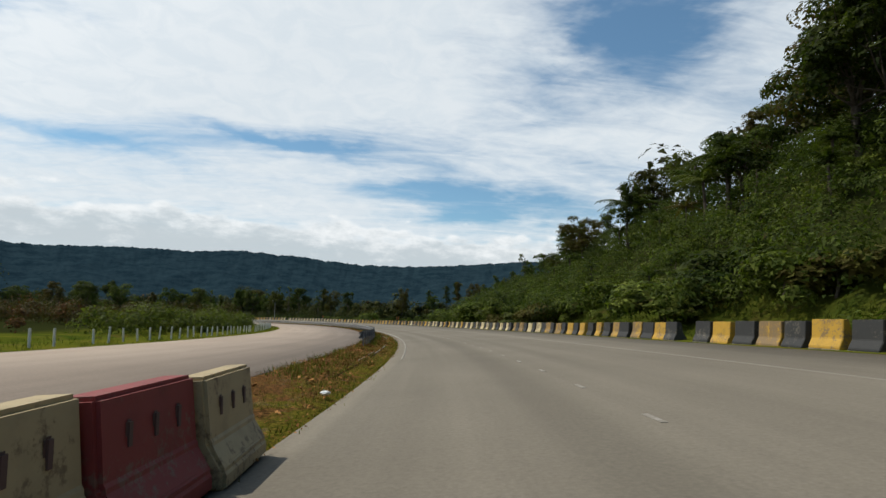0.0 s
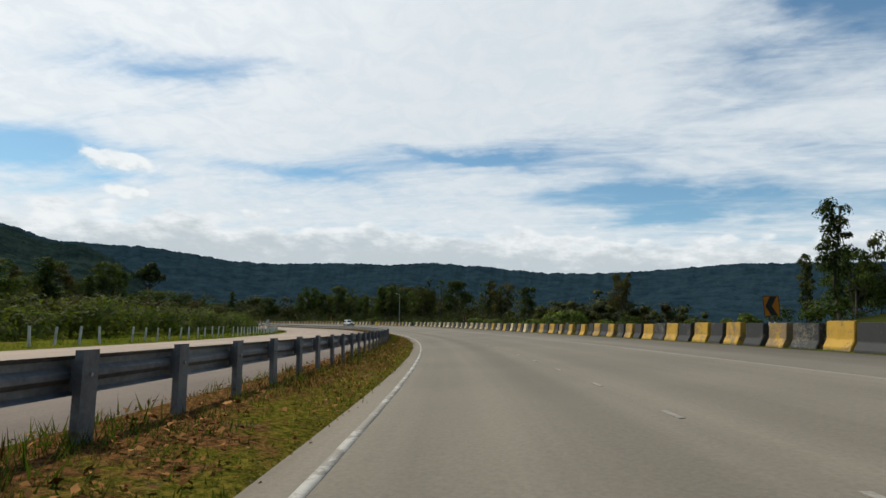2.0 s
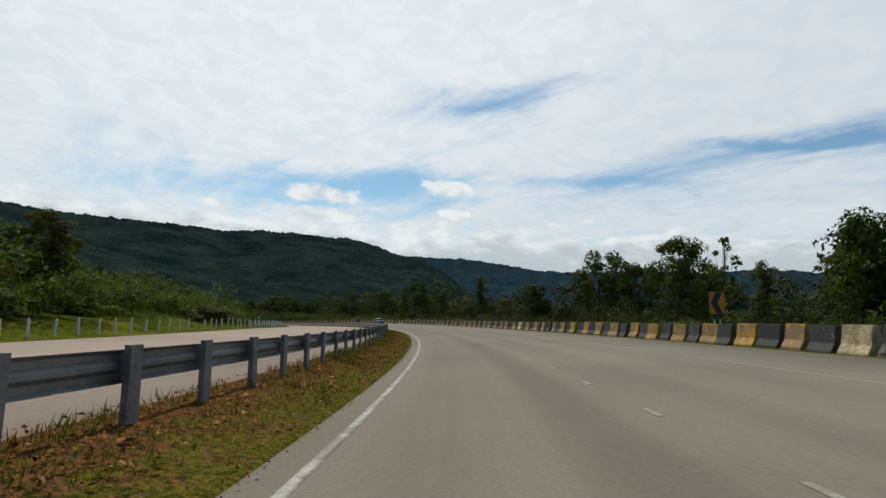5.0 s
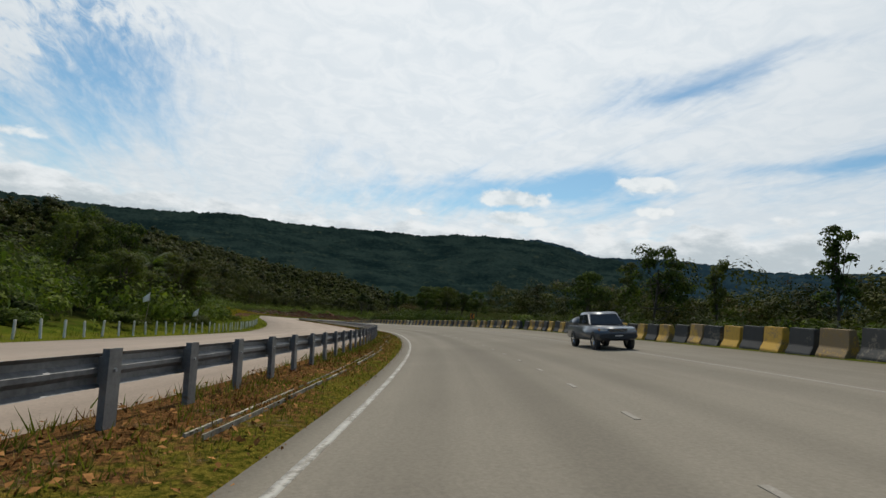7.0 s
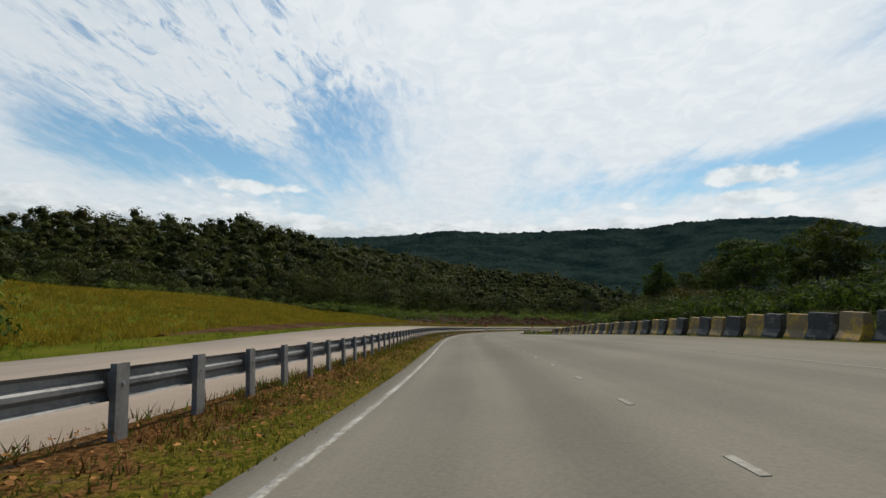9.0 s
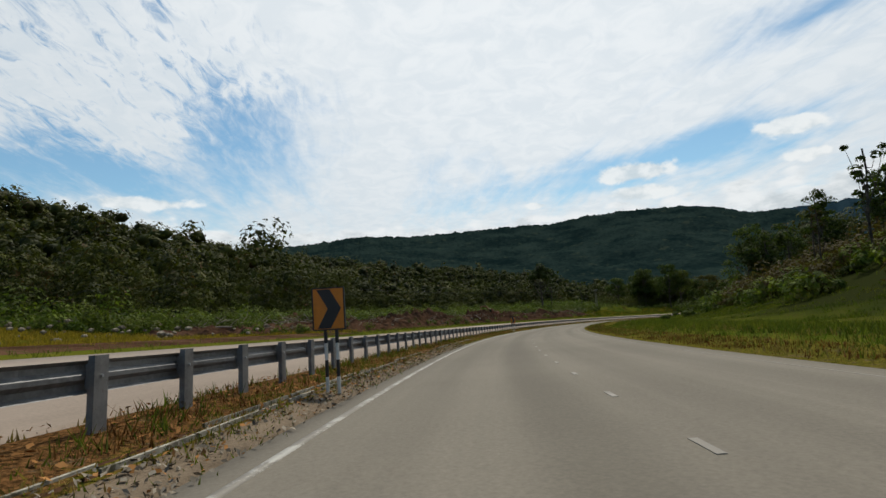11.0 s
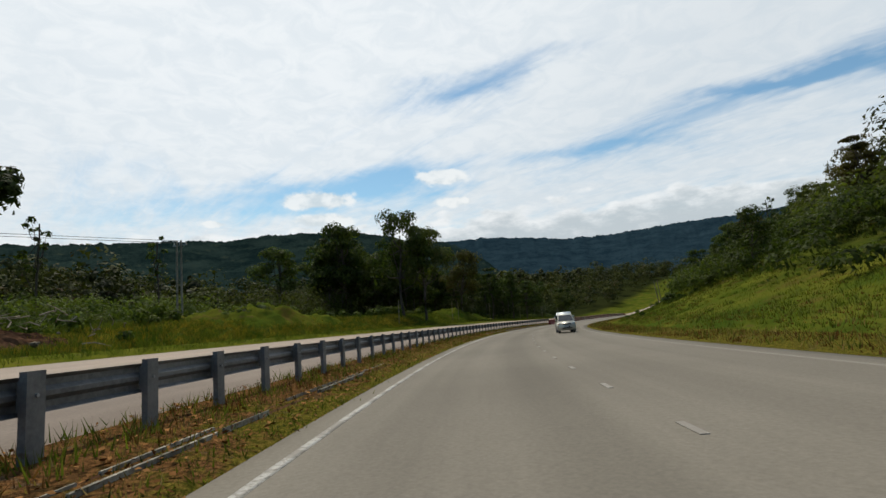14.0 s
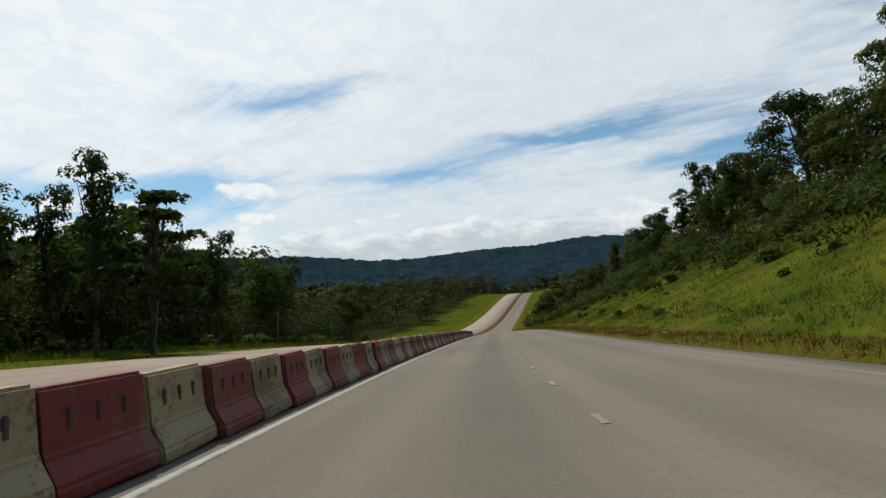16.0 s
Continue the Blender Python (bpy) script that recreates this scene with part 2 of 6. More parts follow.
def median_material(name):
    """Median strip: short olive turf, red-brown leaf litter and bare soil in ragged patches (UV: metres across, metres along)."""
    m = bpy.data.materials.new(name)
    m.use_nodes = True
    k = Nodes(m.node_tree)
    p = k.add("ShaderNodeTexCoord")
    ob = p.outputs["Object"]
    u = k.add("ShaderNodeSeparateXYZ", Vector=p.outputs["UV"]).outputs[0]
    big, mid, fine, grit = k.noise(ob, 0.35, 4.0, 0.6), k.noise(ob, 2.4, 6.0, 0.68, 0.5), k.noise(ob, 17.0, 5.0, 0.7), k.noise(ob, 55.0, 3.0, 0.7)
    turf = k.mix(k.smooth(fine, 0.34, 0.66), (0.040, 0.046, 0.006), (0.165, 0.130, 0.022))
    dead = k.mix(k.smooth(fine, 0.36, 0.62), (0.040, 0.024, 0.010), (0.185, 0.090, 0.034))
    soil = k.mix(k.smooth(grit, 0.35, 0.65), (0.075, 0.050, 0.028), (0.170, 0.120, 0.072))
    green = k.math("ADD", k.math("ADD", k.math("MULTIPLY", big, 0.5), k.math("MULTIPLY", mid, 0.8)), k.math("MULTIPLY", u, 0.11))
    c = k.mix(k.smooth(green, 0.40, 0.56), dead, turf)
    c = k.mix(k.math("MULTIPLY", k.smooth(k.noise(ob, 3.1, 6.0, 0.7), 0.58, 0.66), 0.8), c, soil)
    c = k.mix(1.0, c, k.ramp(grit, (0.3, 0.62), (0.7, 1.30)), "MULTIPLY")
    h = k.math("ADD", k.math("MULTIPLY", fine, 0.7), k.math("MULTIPLY", grit, 0.3))
    bump = k.add("ShaderNodeBump", Strength=1.0, Distance=0.05, Height=h)
    s = k.add("ShaderNodeBsdfPrincipled", Base_Color=c, Roughness=0.95, Specular_IOR_Level=0.0, Normal=bump.outputs[0])
    k.add("ShaderNodeOutputMaterial", Surface=s.outputs[0])
    return m


def plain(name, colour, rough=0.5, metal=0.0, coat=0.0):
    m = bpy.data.materials.new(name)
    m.use_nodes = True
    k = Nodes(m.node_tree)
    p = k.add("ShaderNodeTexCoord").outputs["Object"]
    dirt = k.noise(p, 3.0, 5.0, 0.65)
    c = k.mix(k.smooth(dirt, 0.42, 0.8), colour, tuple(v * (0.86 if coat else 0.6) + 0.012 for v in colour))
    s = k.add("ShaderNodeBsdfPrincipled", Base_Color=c, Roughness=k.math("MULTIPLY_ADD", dirt, 0.2, rough - 0.08), Metallic=metal, Coat_Weight=coat)
    k.add("ShaderNodeOutputMaterial", Surface=s.outputs[0])
    return m


M_ROAD = road_material("asphalt", (0.205, 0.181, 0.143), (0.158, 0.139, 0.110), [(0.75, 0.45, 0.20), (2.0, 0.55, 0.55), (3.6, 0.5, 0.24), (5.3, 0.5, 0.24)])
M_ROAD2 = road_material("old_asphalt", (0.345, 0.278, 0.222), (0.275, 0.222, 0.178), [(-6.0, 0.5, 0.15), (-9.0, 0.5, 0.15)])
M_LINE = paint_material("line_paint", (0.38, 0.36, 0.315), (0.20, 0.177, 0.142), 0.48)
M_FADED = paint_material("faded_line_paint", (0.265, 0.245, 0.205), (0.195, 0.172, 0.138), 0.42)
M_GONE = paint_material("worn_out_line_paint", (0.27, 0.25, 0.21), (0.192, 0.169, 0.135), 0.36)
M_GRASS = material("grass_ground", (0.050, 0.068, 0.007), (0.108, 0.104, 0.014), 0.35, 0.95, bump=0.6, fine=22.0, spots=(0.11, 0.075, 0.036), spot_level=0.58)
M_MEDIAN = median_material("median_cover")
M_SOIL = material("red_soil", (0.042, 0.022, 0.013), (0.110, 0.060, 0.036), 0.3, 0.95, bump=0.8, fine=16.0, spots=(0.05, 0.055, 0.016), spot_level=0.60)
M_GRAVEL = material("gravel_shoulder", (0.120, 0.090, 0.062), (0.215, 0.165, 0.115), 1.2, 0.95, bump=1.0, fine=20.0, spots=(0.09, 0.065, 0.04))
M_BLADES = material("grass_blades", (0.050, 0.074, 0.011), (0.118, 0.116, 0.022), 0.4, 0.7, bump=0, fine=6.0, island=0.5, translucent=0.38)
M_DRY = material("dry_blades", (0.19, 0.13, 0.045), (0.29, 0.20, 0.075), 0.5, 0.85, bump=0, fine=6.0, island=0.4, translucent=0.2)
M_STRAW = material("straw_yellow_grass", (0.175, 0.130, 0.015), (0.330, 0.215, 0.034), 0.4, 0.8, bump=0, fine=6.0, island=0.4, translucent=0.25)
M_REDWEED = material("red_weeds", (0.085, 0.035, 0.015), (0.16, 0.075, 0.03), 0.5, 0.85, bump=0, fine=6.0, island=0.5, translucent=0.2)
M_LEAF = material("leaves", (0.024, 0.042, 0.010), (0.084, 0.104, 0.022), 0.30, 0.62, bump=0, fine=6.0, spots=(0.075, 0.046, 0.020), spot_level=0.60, island=0.55, obj=0.40, translucent=0.38)
M_LEAF_RED = material("russet_leaves", (0.060, 0.026, 0.012), (0.120, 0.060, 0.026), 0.35, 0.8, bump=0, fine=5.0, island=0.5, translucent=0.2)
# darker copy of the leaves: understorey and backlit shade deepen the colour
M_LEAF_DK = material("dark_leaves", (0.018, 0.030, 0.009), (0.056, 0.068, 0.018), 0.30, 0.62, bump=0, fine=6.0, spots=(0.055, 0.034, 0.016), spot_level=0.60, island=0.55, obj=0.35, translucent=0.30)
# lighter copy for young growth, with sun on the leaves added to the colour
M_LEAF_LT = material("young_leaves", (0.040, 0.066, 0.010), (0.135, 0.160, 0.028), 0.35, 0.65, bump=0, fine=6.0, spots=(0.085, 0.060, 0.022), spot_level=0.60, island=0.55, obj=0.3, translucent=0.28)
M_WOODS = material("woods_leaves", (0.010, 0.015, 0.005), (0.082, 0.084, 0.019), 0.085, 0.66, bump=0, fine=3.0, spots=(0.092, 0.046, 0.019), spot_level=0.58, island=0.35, translucent=0.16)
M_BARK = material("bark", (0.050, 0.041, 0.032), (0.125, 0.105, 0.085), 2.0, 0.9, bump=0.7, fine=9.0)
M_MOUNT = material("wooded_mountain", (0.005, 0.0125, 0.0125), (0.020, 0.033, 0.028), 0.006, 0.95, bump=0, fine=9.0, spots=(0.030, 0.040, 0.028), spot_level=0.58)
# far ridges: the blue of the distance haze is mixed into the base colour
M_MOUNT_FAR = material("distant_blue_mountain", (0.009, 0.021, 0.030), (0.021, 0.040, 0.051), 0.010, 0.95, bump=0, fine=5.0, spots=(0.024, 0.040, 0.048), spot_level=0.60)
M_CONC = material("concrete", (0.17, 0.15, 0.12), (0.30, 0.27, 0.22), 1.3, 0.9, bump=0.5, fine=14.0, spots=(0.075, 0.065, 0.05), spot_level=0.54)
M_LIP = material("drain_concrete", (0.19, 0.17, 0.135), (0.42, 0.385, 0.31), 1.6, 0.9, bump=0.4, fine=8.0, spots=(0.06, 0.055, 0.03), spot_level=0.55)
M_STEEL = material("galvanised_steel", (0.110, 0.110, 0.112), (0.235, 0.232, 0.230), 1.5, 0.5, metal=0.4, bump=0.1, fine=10.0, spots=(0.13, 0.08, 0.045), spot_level=0.66)
M_POST = material("weathered_steel_post", (0.115, 0.110, 0.104), (0.205, 0.195, 0.182), 2.5, 0.7, metal=0.15, bump=0.2, fine=9.0, spots=(0.10, 0.065, 0.04))
M_YELLOW = paint_material("yellow_barrier_paint", (0.46, 0.27, 0.028), (0.20, 0.135, 0.065), 0.46)
M_BLACK = paint_material("black_barrier_paint", (0.026, 0.026, 0.025), (0.13, 0.115, 0.085), 0.56)
M_WHITE = paint_material("faded_yellow_barrier_paint", (0.53, 0.43, 0.235), (0.25, 0.19, 0.11), 0.50)
M_RED = paint_material("red_plastic", (0.205, 0.028, 0.024), (0.17, 0.085, 0.06), 0.55)
M_BONE = paint_material("dirty_white_plastic", (0.36, 0.275, 0.145), (0.17, 0.115, 0.060), 0.50)
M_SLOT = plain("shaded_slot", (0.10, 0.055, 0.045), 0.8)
M_POSTW = paint_material("white_post_paint", (0.62, 0.60, 0.55), (0.35, 0.33, 0.29), 0.56)
M_AMBER = plain("amber_sign_sheet", (0.62, 0.20, 0.012), 0.45)
M_SIGNBLK = plain("black_sheet", (0.016, 0.016, 0.018), 0.5)
M_GALV = plain("grey_metal", (0.33, 0.34, 0.35), 0.45, 0.6)
M_RUBBER = plain("tyre_rubber", (0.018, 0.018, 0.019), 0.85)
M_GLASS = plain("dark_glass", (0.010, 0.013, 0.016), 0.16, 0.0, 0.0)
M_BEIGE = plain("champagne_car_paint", (0.50, 0.47, 0.38), 0.35, 0.35, 0.8)
M_WHITECAR = plain("white_car_paint", (0.72, 0.72, 0.71), 0.35, 0.0, 0.8)
M_SILVERWHITE = plain("silver_white_car_paint", (0.55, 0.58, 0.58), 0.35, 0.2, 0.8)
M_SILVER = plain("silver_car_paint", (0.42, 0.43, 0.44), 0.35, 0.4, 0.8)
M_CHROME = plain("bright_metal", (0.62, 0.63, 0.64), 0.2, 1.0)
M_TRIM = plain("black_plastic", (0.025, 0.025, 0.027), 0.6)
M_LAMPGL = plain("headlamp_glass", (0.62, 0.65, 0.66), 0.1, 0.2, 1.0)
M_AMBERGL = plain("amber_lens", (0.55, 0.20, 0.02), 0.2, 0.0, 1.0)
M_PLATE = plain("number_plate", (0.02, 0.02, 0.02), 0.5)
M_LITTER = plain("white_plastic_litter", (0.72, 0.72, 0.70), 0.5)
M_TIMBER = material("grey_timber", (0.19, 0.15, 0.11), (0.32, 0.27, 0.21), 2.0, 0.9, bump=0.5, fine=8.0)

# ---- the road's line ----
# left edge line of the carriageway, a point every 39 m; station 0 is the third
CTRL = np.array([
    (-24.1, -74.0, 1.90),
    (-9.2, -38.0, 1.00),
    (-0.9, 0.1, 0.00),
    (0.2, 38.9, -0.70),
    (-5.4, 77.3, -1.20),
    (-17.3, 114.2, -1.70),
    (-36.1, 148.0, -2.20),
    (-60.9, 177.9, -2.90),
    (-91.0, 202.3, -3.60),
    (-125.0, 220.8, -4.80),
    (-162.0, 231.8, -6.60),
    (-200.6, 234.5, -8.86),
    (-239.5, 233.7, -11.15),
    (-278.4, 236.1, -13.68),
    (-316.4, 245.4, -15.89),
    (-351.7, 262.0, -17.80),
    (-383.1, 285.3, -19.61),
    (-408.9, 314.7, -21.32),
    (-428.0, 348.9, -22.83),
    (-443.4, 384.7, -24.14),
    (-458.9, 420.5, -25.85),
    (-473.6, 456.6, -27.45),
    (-487.0, 493.3, -28.06),
    (-499.2, 530.5, -27.07),
    (-510.6, 568.2, -24.28),
    (-521.4, 605.9, -20.29),
    (-532.3, 643.7, -16.50),
    (-543.1, 681.5, -13.50),
    (-554.0, 719.3, -12.11),
    (-564.9, 757.1, -13.72),
])
BANK_AT = (-2, 0, 2, 3, 4, 5, 6, 8, 9.2, 9.5, 10.3, 10.5, 11, 12, 14, 16, 17.5, 18, 27)
BANK = (-3.3, -3.8, -3.7, -4.0, -5.0, -5.7, -5.2, -7.2, -5.0, -4.4, -1.7, -1.3, -0.7, -1.9, -1.6, -1.0, -3.2, -3.0, 0.0)   # degrees, right side down
STEP = 39.0
LAST = len(CTRL) - 3.5


def line_points(st):
    """Place, heading and bank of the left edge line at stations st."""
    q = np.clip(np.asarray(st, float) + 2.0, 0.02, len(CTRL) - 1.02)
    i = q.astype(int)
    f = (q - i)[:, None]
    g = lambda j: CTRL[np.clip(j, 0, len(CTRL) - 1)]
    p0, p1, p2, p3 = g(i - 1), g(i), g(i + 1), g(i + 2)
    p = 0.5 * (2 * p1 + (p2 - p0) * f + (2 * p0 - 5 * p1 + 4 * p2 - p3) * f ** 2 + (3 * p1 - p0 - 3 * p2 + p3) * f ** 3)
    d = 0.5 * ((p2 - p0) + 2 * (2 * p0 - 5 * p1 + 4 * p2 - p3) * f + 3 * (3 * p1 - p0 - 3 * p2 + p3) * f ** 2)
    head = np.arctan2(-d[:, 0], d[:, 1])
    bank = np.radians(np.interp(np.asarray(st, float), BANK_AT, BANK))
    return p, head, bank, d[:, 2] / STEP


# offsets are counted on a standard cross-section; the real one narrows the median, and the right verge after the barriers end
LEFT_U = (-17.5, -12.0, -3.5, -2.75, -0.55, 0.0)
LEFT_SHIFT = (1.2, 1.1, 1.2, 1.16, 0.2, 0.0)


def right_shift(st):
    return -0.2 - 3.3 * np.clip((st - 10.35) / 0.5, 0, 1) ** 2 * (3 - 2 * np.clip((st - 10.35) / 0.5, 0, 1))


def across(st, u):
    """True offset from the edge line of a standard offset u."""
    return u + np.interp(u, LEFT_U, LEFT_SHIFT) + right_shift(st) * np.interp(u, (3.0, 6.2, 9.35), (0, 0.23, 1))


def standard(st, u):
    """The reverse of across()."""
    left = np.interp(u, [a + b for a, b in zip(LEFT_U, LEFT_SHIFT)], LEFT_SHIFT)
    return u - left - right_shift(st) * np.clip((u - 3.0) / (6.35 + right_shift(st)), 0, 1)


def verge_drop(st, u):
    """Height of the verges over the road's plane; the second carriageway lies higher."""
    left = np.interp(st, (-2, 9, 10.3, 16, 18), (0.48, 0.50, 0.68, 0.66, 0.40))
    return left * np.clip((-u - 1.2) / 9.8, 0, 1.4) + 0.03 * np.clip((-u - 0.35) / 1.0, 0, 1)


def at(st, u, dz=0.0):
    """World place at station st, u metres right of the left edge line on the standard cross-section."""
    st, u = np.broadcast_arrays(np.atleast_1d(np.asarray(st, float)), np.asarray(u, float))
    p, h, b, _ = line_points(st)
    u = across(st, u)
    out = p.copy()
    out[:, 0] += np.cos(h) * u
    out[:, 1] += np.sin(h) * u
    out[:, 2] += -np.tan(b) * np.clip(u, -14, 11) + verge_drop(st, u) + dz
    return out


def stand(st, u, dz=0.0, turn=0.0, lean=0.0):
    """Pose of a thing at a station, its y along the road; lean: share of the road's bank that it takes."""
    p = at(st, u, dz)[0]
    _, h, b, g = line_points([st])
    return pose(*p, 0, math.degrees(b[0]) * lean, math.degrees(h[0]) + turn)


def mesh_object(name, verts, faces, mat, parent=None, smooth=False, label=""):
    me = bpy.data.meshes.new(name)
    me.from_pydata([tuple(v) for v in verts], [], [tuple(f) for f in faces])
    me.materials.append(mat)
    if smooth:
        me.polygons.foreach_set("use_smooth", [True] * len(me.polygons))
    ob = new(name, me)
    if parent is not None:
        ob.parent = parent
    if label:
        ob["label"] = label
    return ob


def ribbon(name, mat, st, us, dzs, uv=True, shift=0.0, lift=0.0):
    """A strip along the road: cross-section points (u, dz), carried along stations st; shift, lift: by station."""
    us, dzs = list(us), list(dzs)
    n, m = len(st), len(us)
    P = np.stack([at(st, np.full(n, u) + shift) + np.stack([np.zeros(n), np.zeros(n), dz + np.zeros(n) + lift], 1) for u, dz in zip(us, dzs)], 1).reshape(-1, 3)
    idx = np.arange(n * m).reshape(n, m)
    F = np.stack([idx[:-1, :-1], idx[:-1, 1:], idx[1:, 1:], idx[1:, :-1]], -1).reshape(-1, 4)
    me = bpy.data.meshes.new(name)
    me.from_pydata(P.tolist(), [], F.tolist())
    me.materials.append(mat)
    if uv:
        lay = me.uv_layers.new(name="UVMap")
        loops = np.empty(len(me.loops), int)
        me.loops.foreach_get("vertex_index", loops)
        U = np.tile(np.array(us), n)[loops]
        W = np.repeat(np.asarray(st) * STEP, m)[loops]
        lay.data.foreach_set("uv", np.stack([U, W], 1).astype(np.float32).ravel())
    me.polygons.foreach_set("use_smooth", [True] * len(me.polygons))
    return new(name, me)


def stations(a, b, metres):
    return np.linspace(a, b, max(2, int((b - a) * STEP / metres) + 1))


def part(name, bm, mat, parent, label=""):
    """Links a bmesh as one mesh object under a thing or a part."""
    me = bpy.data.meshes.new(name)
    bm.to_mesh(me)
    bm.free()
    me.materials.append(mat)
    ob = new(name, me)
    ob.parent = parent
    if label:
        ob["label"] = label
    return ob


def thing(name, label, category, group="", kind=""):
    return tagged(new(name), label, category, group, kind)


def prism(profile, y0, y1, bevel=0.0, axis="y"):
    """bmesh of a profile (x, z) drawn out from y0 to y1, edges bevelled."""
    bm = bmesh.new()
    a = [bm.verts.new((x, y0, z)) for x, z in profile]
    b = [bm.verts.new((x, y1, z)) for x, z in profile]
    bm.faces.new(a)
    bm.faces.new(b[::-1])
    n = len(profile)
    for i in range(n):
        bm.faces.new((a[i], b[i], b[(i + 1) % n], a[(i + 1) % n]))
    bmesh.ops.recalc_face_normals(bm, faces=bm.faces)
    if bevel:
        bmesh.ops.bevel(bm, geom=list(bm.edges), offset=bevel, segments=2, affect="EDGES", clamp_overlap=True)
    return bm


def box(cx, cy, cz, sx, sy, sz, bevel=0.0, bm=None):
    own = bm is None
    bm = bm or bmesh.new()
    r = bmesh.ops.create_cube(bm, size=1.0, matrix=Matrix.Translation((cx, cy, cz)) @ Matrix.Diagonal((sx, sy, sz, 1)))
    if bevel and own:
        bmesh.ops.bevel(bm, geom=list(bm.edges), offset=bevel, segments=2, affect="EDGES", clamp_overlap=True)
    return bm


def rod(a, b, r0, r1=None, seg=8, bm=None):
    bm = bm or bmesh.new()
    a, b = Vector(a), Vector(b)
    d = b - a
    m = Matrix.Translation((a + b) / 2) @ d.to_track_quat("Z", "Y").to_matrix().to_4x4()
    bmesh.ops.create_cone(bm, cap_ends=True, segments=seg, radius1=r0, radius2=r0 if r1 is None else r1, depth=d.length, matrix=m)
    return bm


# ---- ground ----
EDGE_L, EDGE_R = -15.5, 11.0        # where the shaped verges end
HILL_R = ((-2, 4.0), (-1, 12), (0.0, 17.0), (1.2, 14.0), (1.9, 7.5), (2.6, 3.0), (3.2, -1.5), (8.0, -1.0), (9.6, 1.0), (10.8, 5.0), (11.5, 8.5), (12.3, 7.0), (12.9, 3.5), (14.0, 5.5), (15.0, 8.0), (16.0, 10.0), (17.5, 9.5), (19.0, 6.0), (21, 3), (24, 6), (27, 5))
HILL_L = ((-2, 0.0), (2.5, 0.0), (3.9, 0.5), (4.6, 2.5), (6.5, 3.5), (8.3, 5.0), (9.4, 4.5), (10.2, 4.0), (11.2, 3.4), (11.9, 1.0), (14.0, 0.8), (14.6, 2.0), (15, 2.6), (17.5, 1.5), (20, 0.5), (23, 3.0), (27, 2.0))
ST_ALL = stations(-1.8, LAST, 3.0)
LINE_P, LINE_H, LINE_B, _ = line_points(ST_ALL)


def road_coords(x, y):
    """Nearest station and offset of world points."""
    st, u = np.empty(len(x)), np.empty(len(x))
    for i in range(0, len(x), 4000):
        dx = x[i:i + 4000, None] - LINE_P[None, :, 0]
        dy = y[i:i + 4000, None] - LINE_P[None, :, 1]
        j = (dx * dx + dy * dy).argmin(1)
        r = np.arange(len(j))
        st[i:i + 4000] = ST_ALL[j]
        u[i:i + 4000] = dx[r, j] * np.cos(LINE_H[j]) + dy[r, j] * np.sin(LINE_H[j])
        far = np.sqrt((dx * dx + dy * dy).min(1))
        u[i:i + 4000] = np.where(np.abs(u[i:i + 4000]) < 0.6 * far, np.sign(u[i:i + 4000] + 1e-9) * far, u[i:i + 4000])
    return st, standard(st, u)


def ease(x):
    x = np.clip(x, 0, 1)
    return x * x * (3 - 2 * x)


def ground_z(x, y):
    x, y = np.atleast_1d(np.asarray(x, float)), np.atleast_1d(np.asarray(y, float))
    st, u = road_coords(x, y)
    base = at(st, np.clip(u, EDGE_L, EDGE_R))[:, 2]
    # the bank steps back from the road where the barriers end
    dr, dl = np.maximum(u - EDGE_R, 0), np.maximum(EDGE_L - u, 0)
    away = np.maximum(dr, dl)
    dr = np.maximum(dr - np.interp(st, (10.5, 11.0, 12.8, 14.0), (0, 7.0, 6.0, 0)), 0) + np.minimum(dr, 0.6)
    hr = np.interp(st, *zip(*HILL_R))
    hl = np.interp(st, *zip(*HILL_L))
    rise = hr * (0.75 * ease(dr / 21 + 0.04) + 0.5 * ease(dr / 90)) + hl * (0.8 * ease(dl / 30) + 0.5 * ease(dl / 110))
    wob = np.sin(x * 0.11 + 1.3 * np.sin(y * 0.07)) * np.cos(y * 0.13 + 0.7) * 0.35 * ease((dr + dl) / 12)
    # the forested hill inside the second bend
    hill = 34 * ease((255 - y) / 160) * ease((-x - 335) / 115) * ease((x + 1000) / 250) * ease((dl - 25) / 50)
    # wooded foothills below the ridge, across the valley
    foot = 27 * ease((-x - 480) / 300) * ease((430 - y) / 130) * ease((away - 70) / 120)
    # low grass mound before the tall trees
    mound = 1.15 * ease((st - 14.35) / 0.4) * ease((16.3 - st) / 0.3) * ease((dl - 0.8) / 4.5) * (1 - ease((dl - 9) / 5))
    # far off the land flattens towards the plain
    flat = ease((away - 150) / 500)
    z = (base + rise + wob + mound) * (1 - flat) + (-12.0) * flat + hill * (1 - 0.5 * ease((-x - 480) / 200)) + foot
    inside = (u > EDGE_L) & (u < EDGE_R)
    return np.where(inside, base - 0.9, z - 0.9 * (1 - ease(away / 1.5)))


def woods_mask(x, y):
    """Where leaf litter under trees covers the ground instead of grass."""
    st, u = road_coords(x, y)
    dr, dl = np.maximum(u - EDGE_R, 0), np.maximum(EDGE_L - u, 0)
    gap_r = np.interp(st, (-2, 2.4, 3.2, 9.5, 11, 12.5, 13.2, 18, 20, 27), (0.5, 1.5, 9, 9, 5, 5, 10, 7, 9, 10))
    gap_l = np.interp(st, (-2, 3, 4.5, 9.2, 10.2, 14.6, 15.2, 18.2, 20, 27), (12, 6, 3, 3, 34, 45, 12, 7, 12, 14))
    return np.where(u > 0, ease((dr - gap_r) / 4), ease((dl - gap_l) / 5))


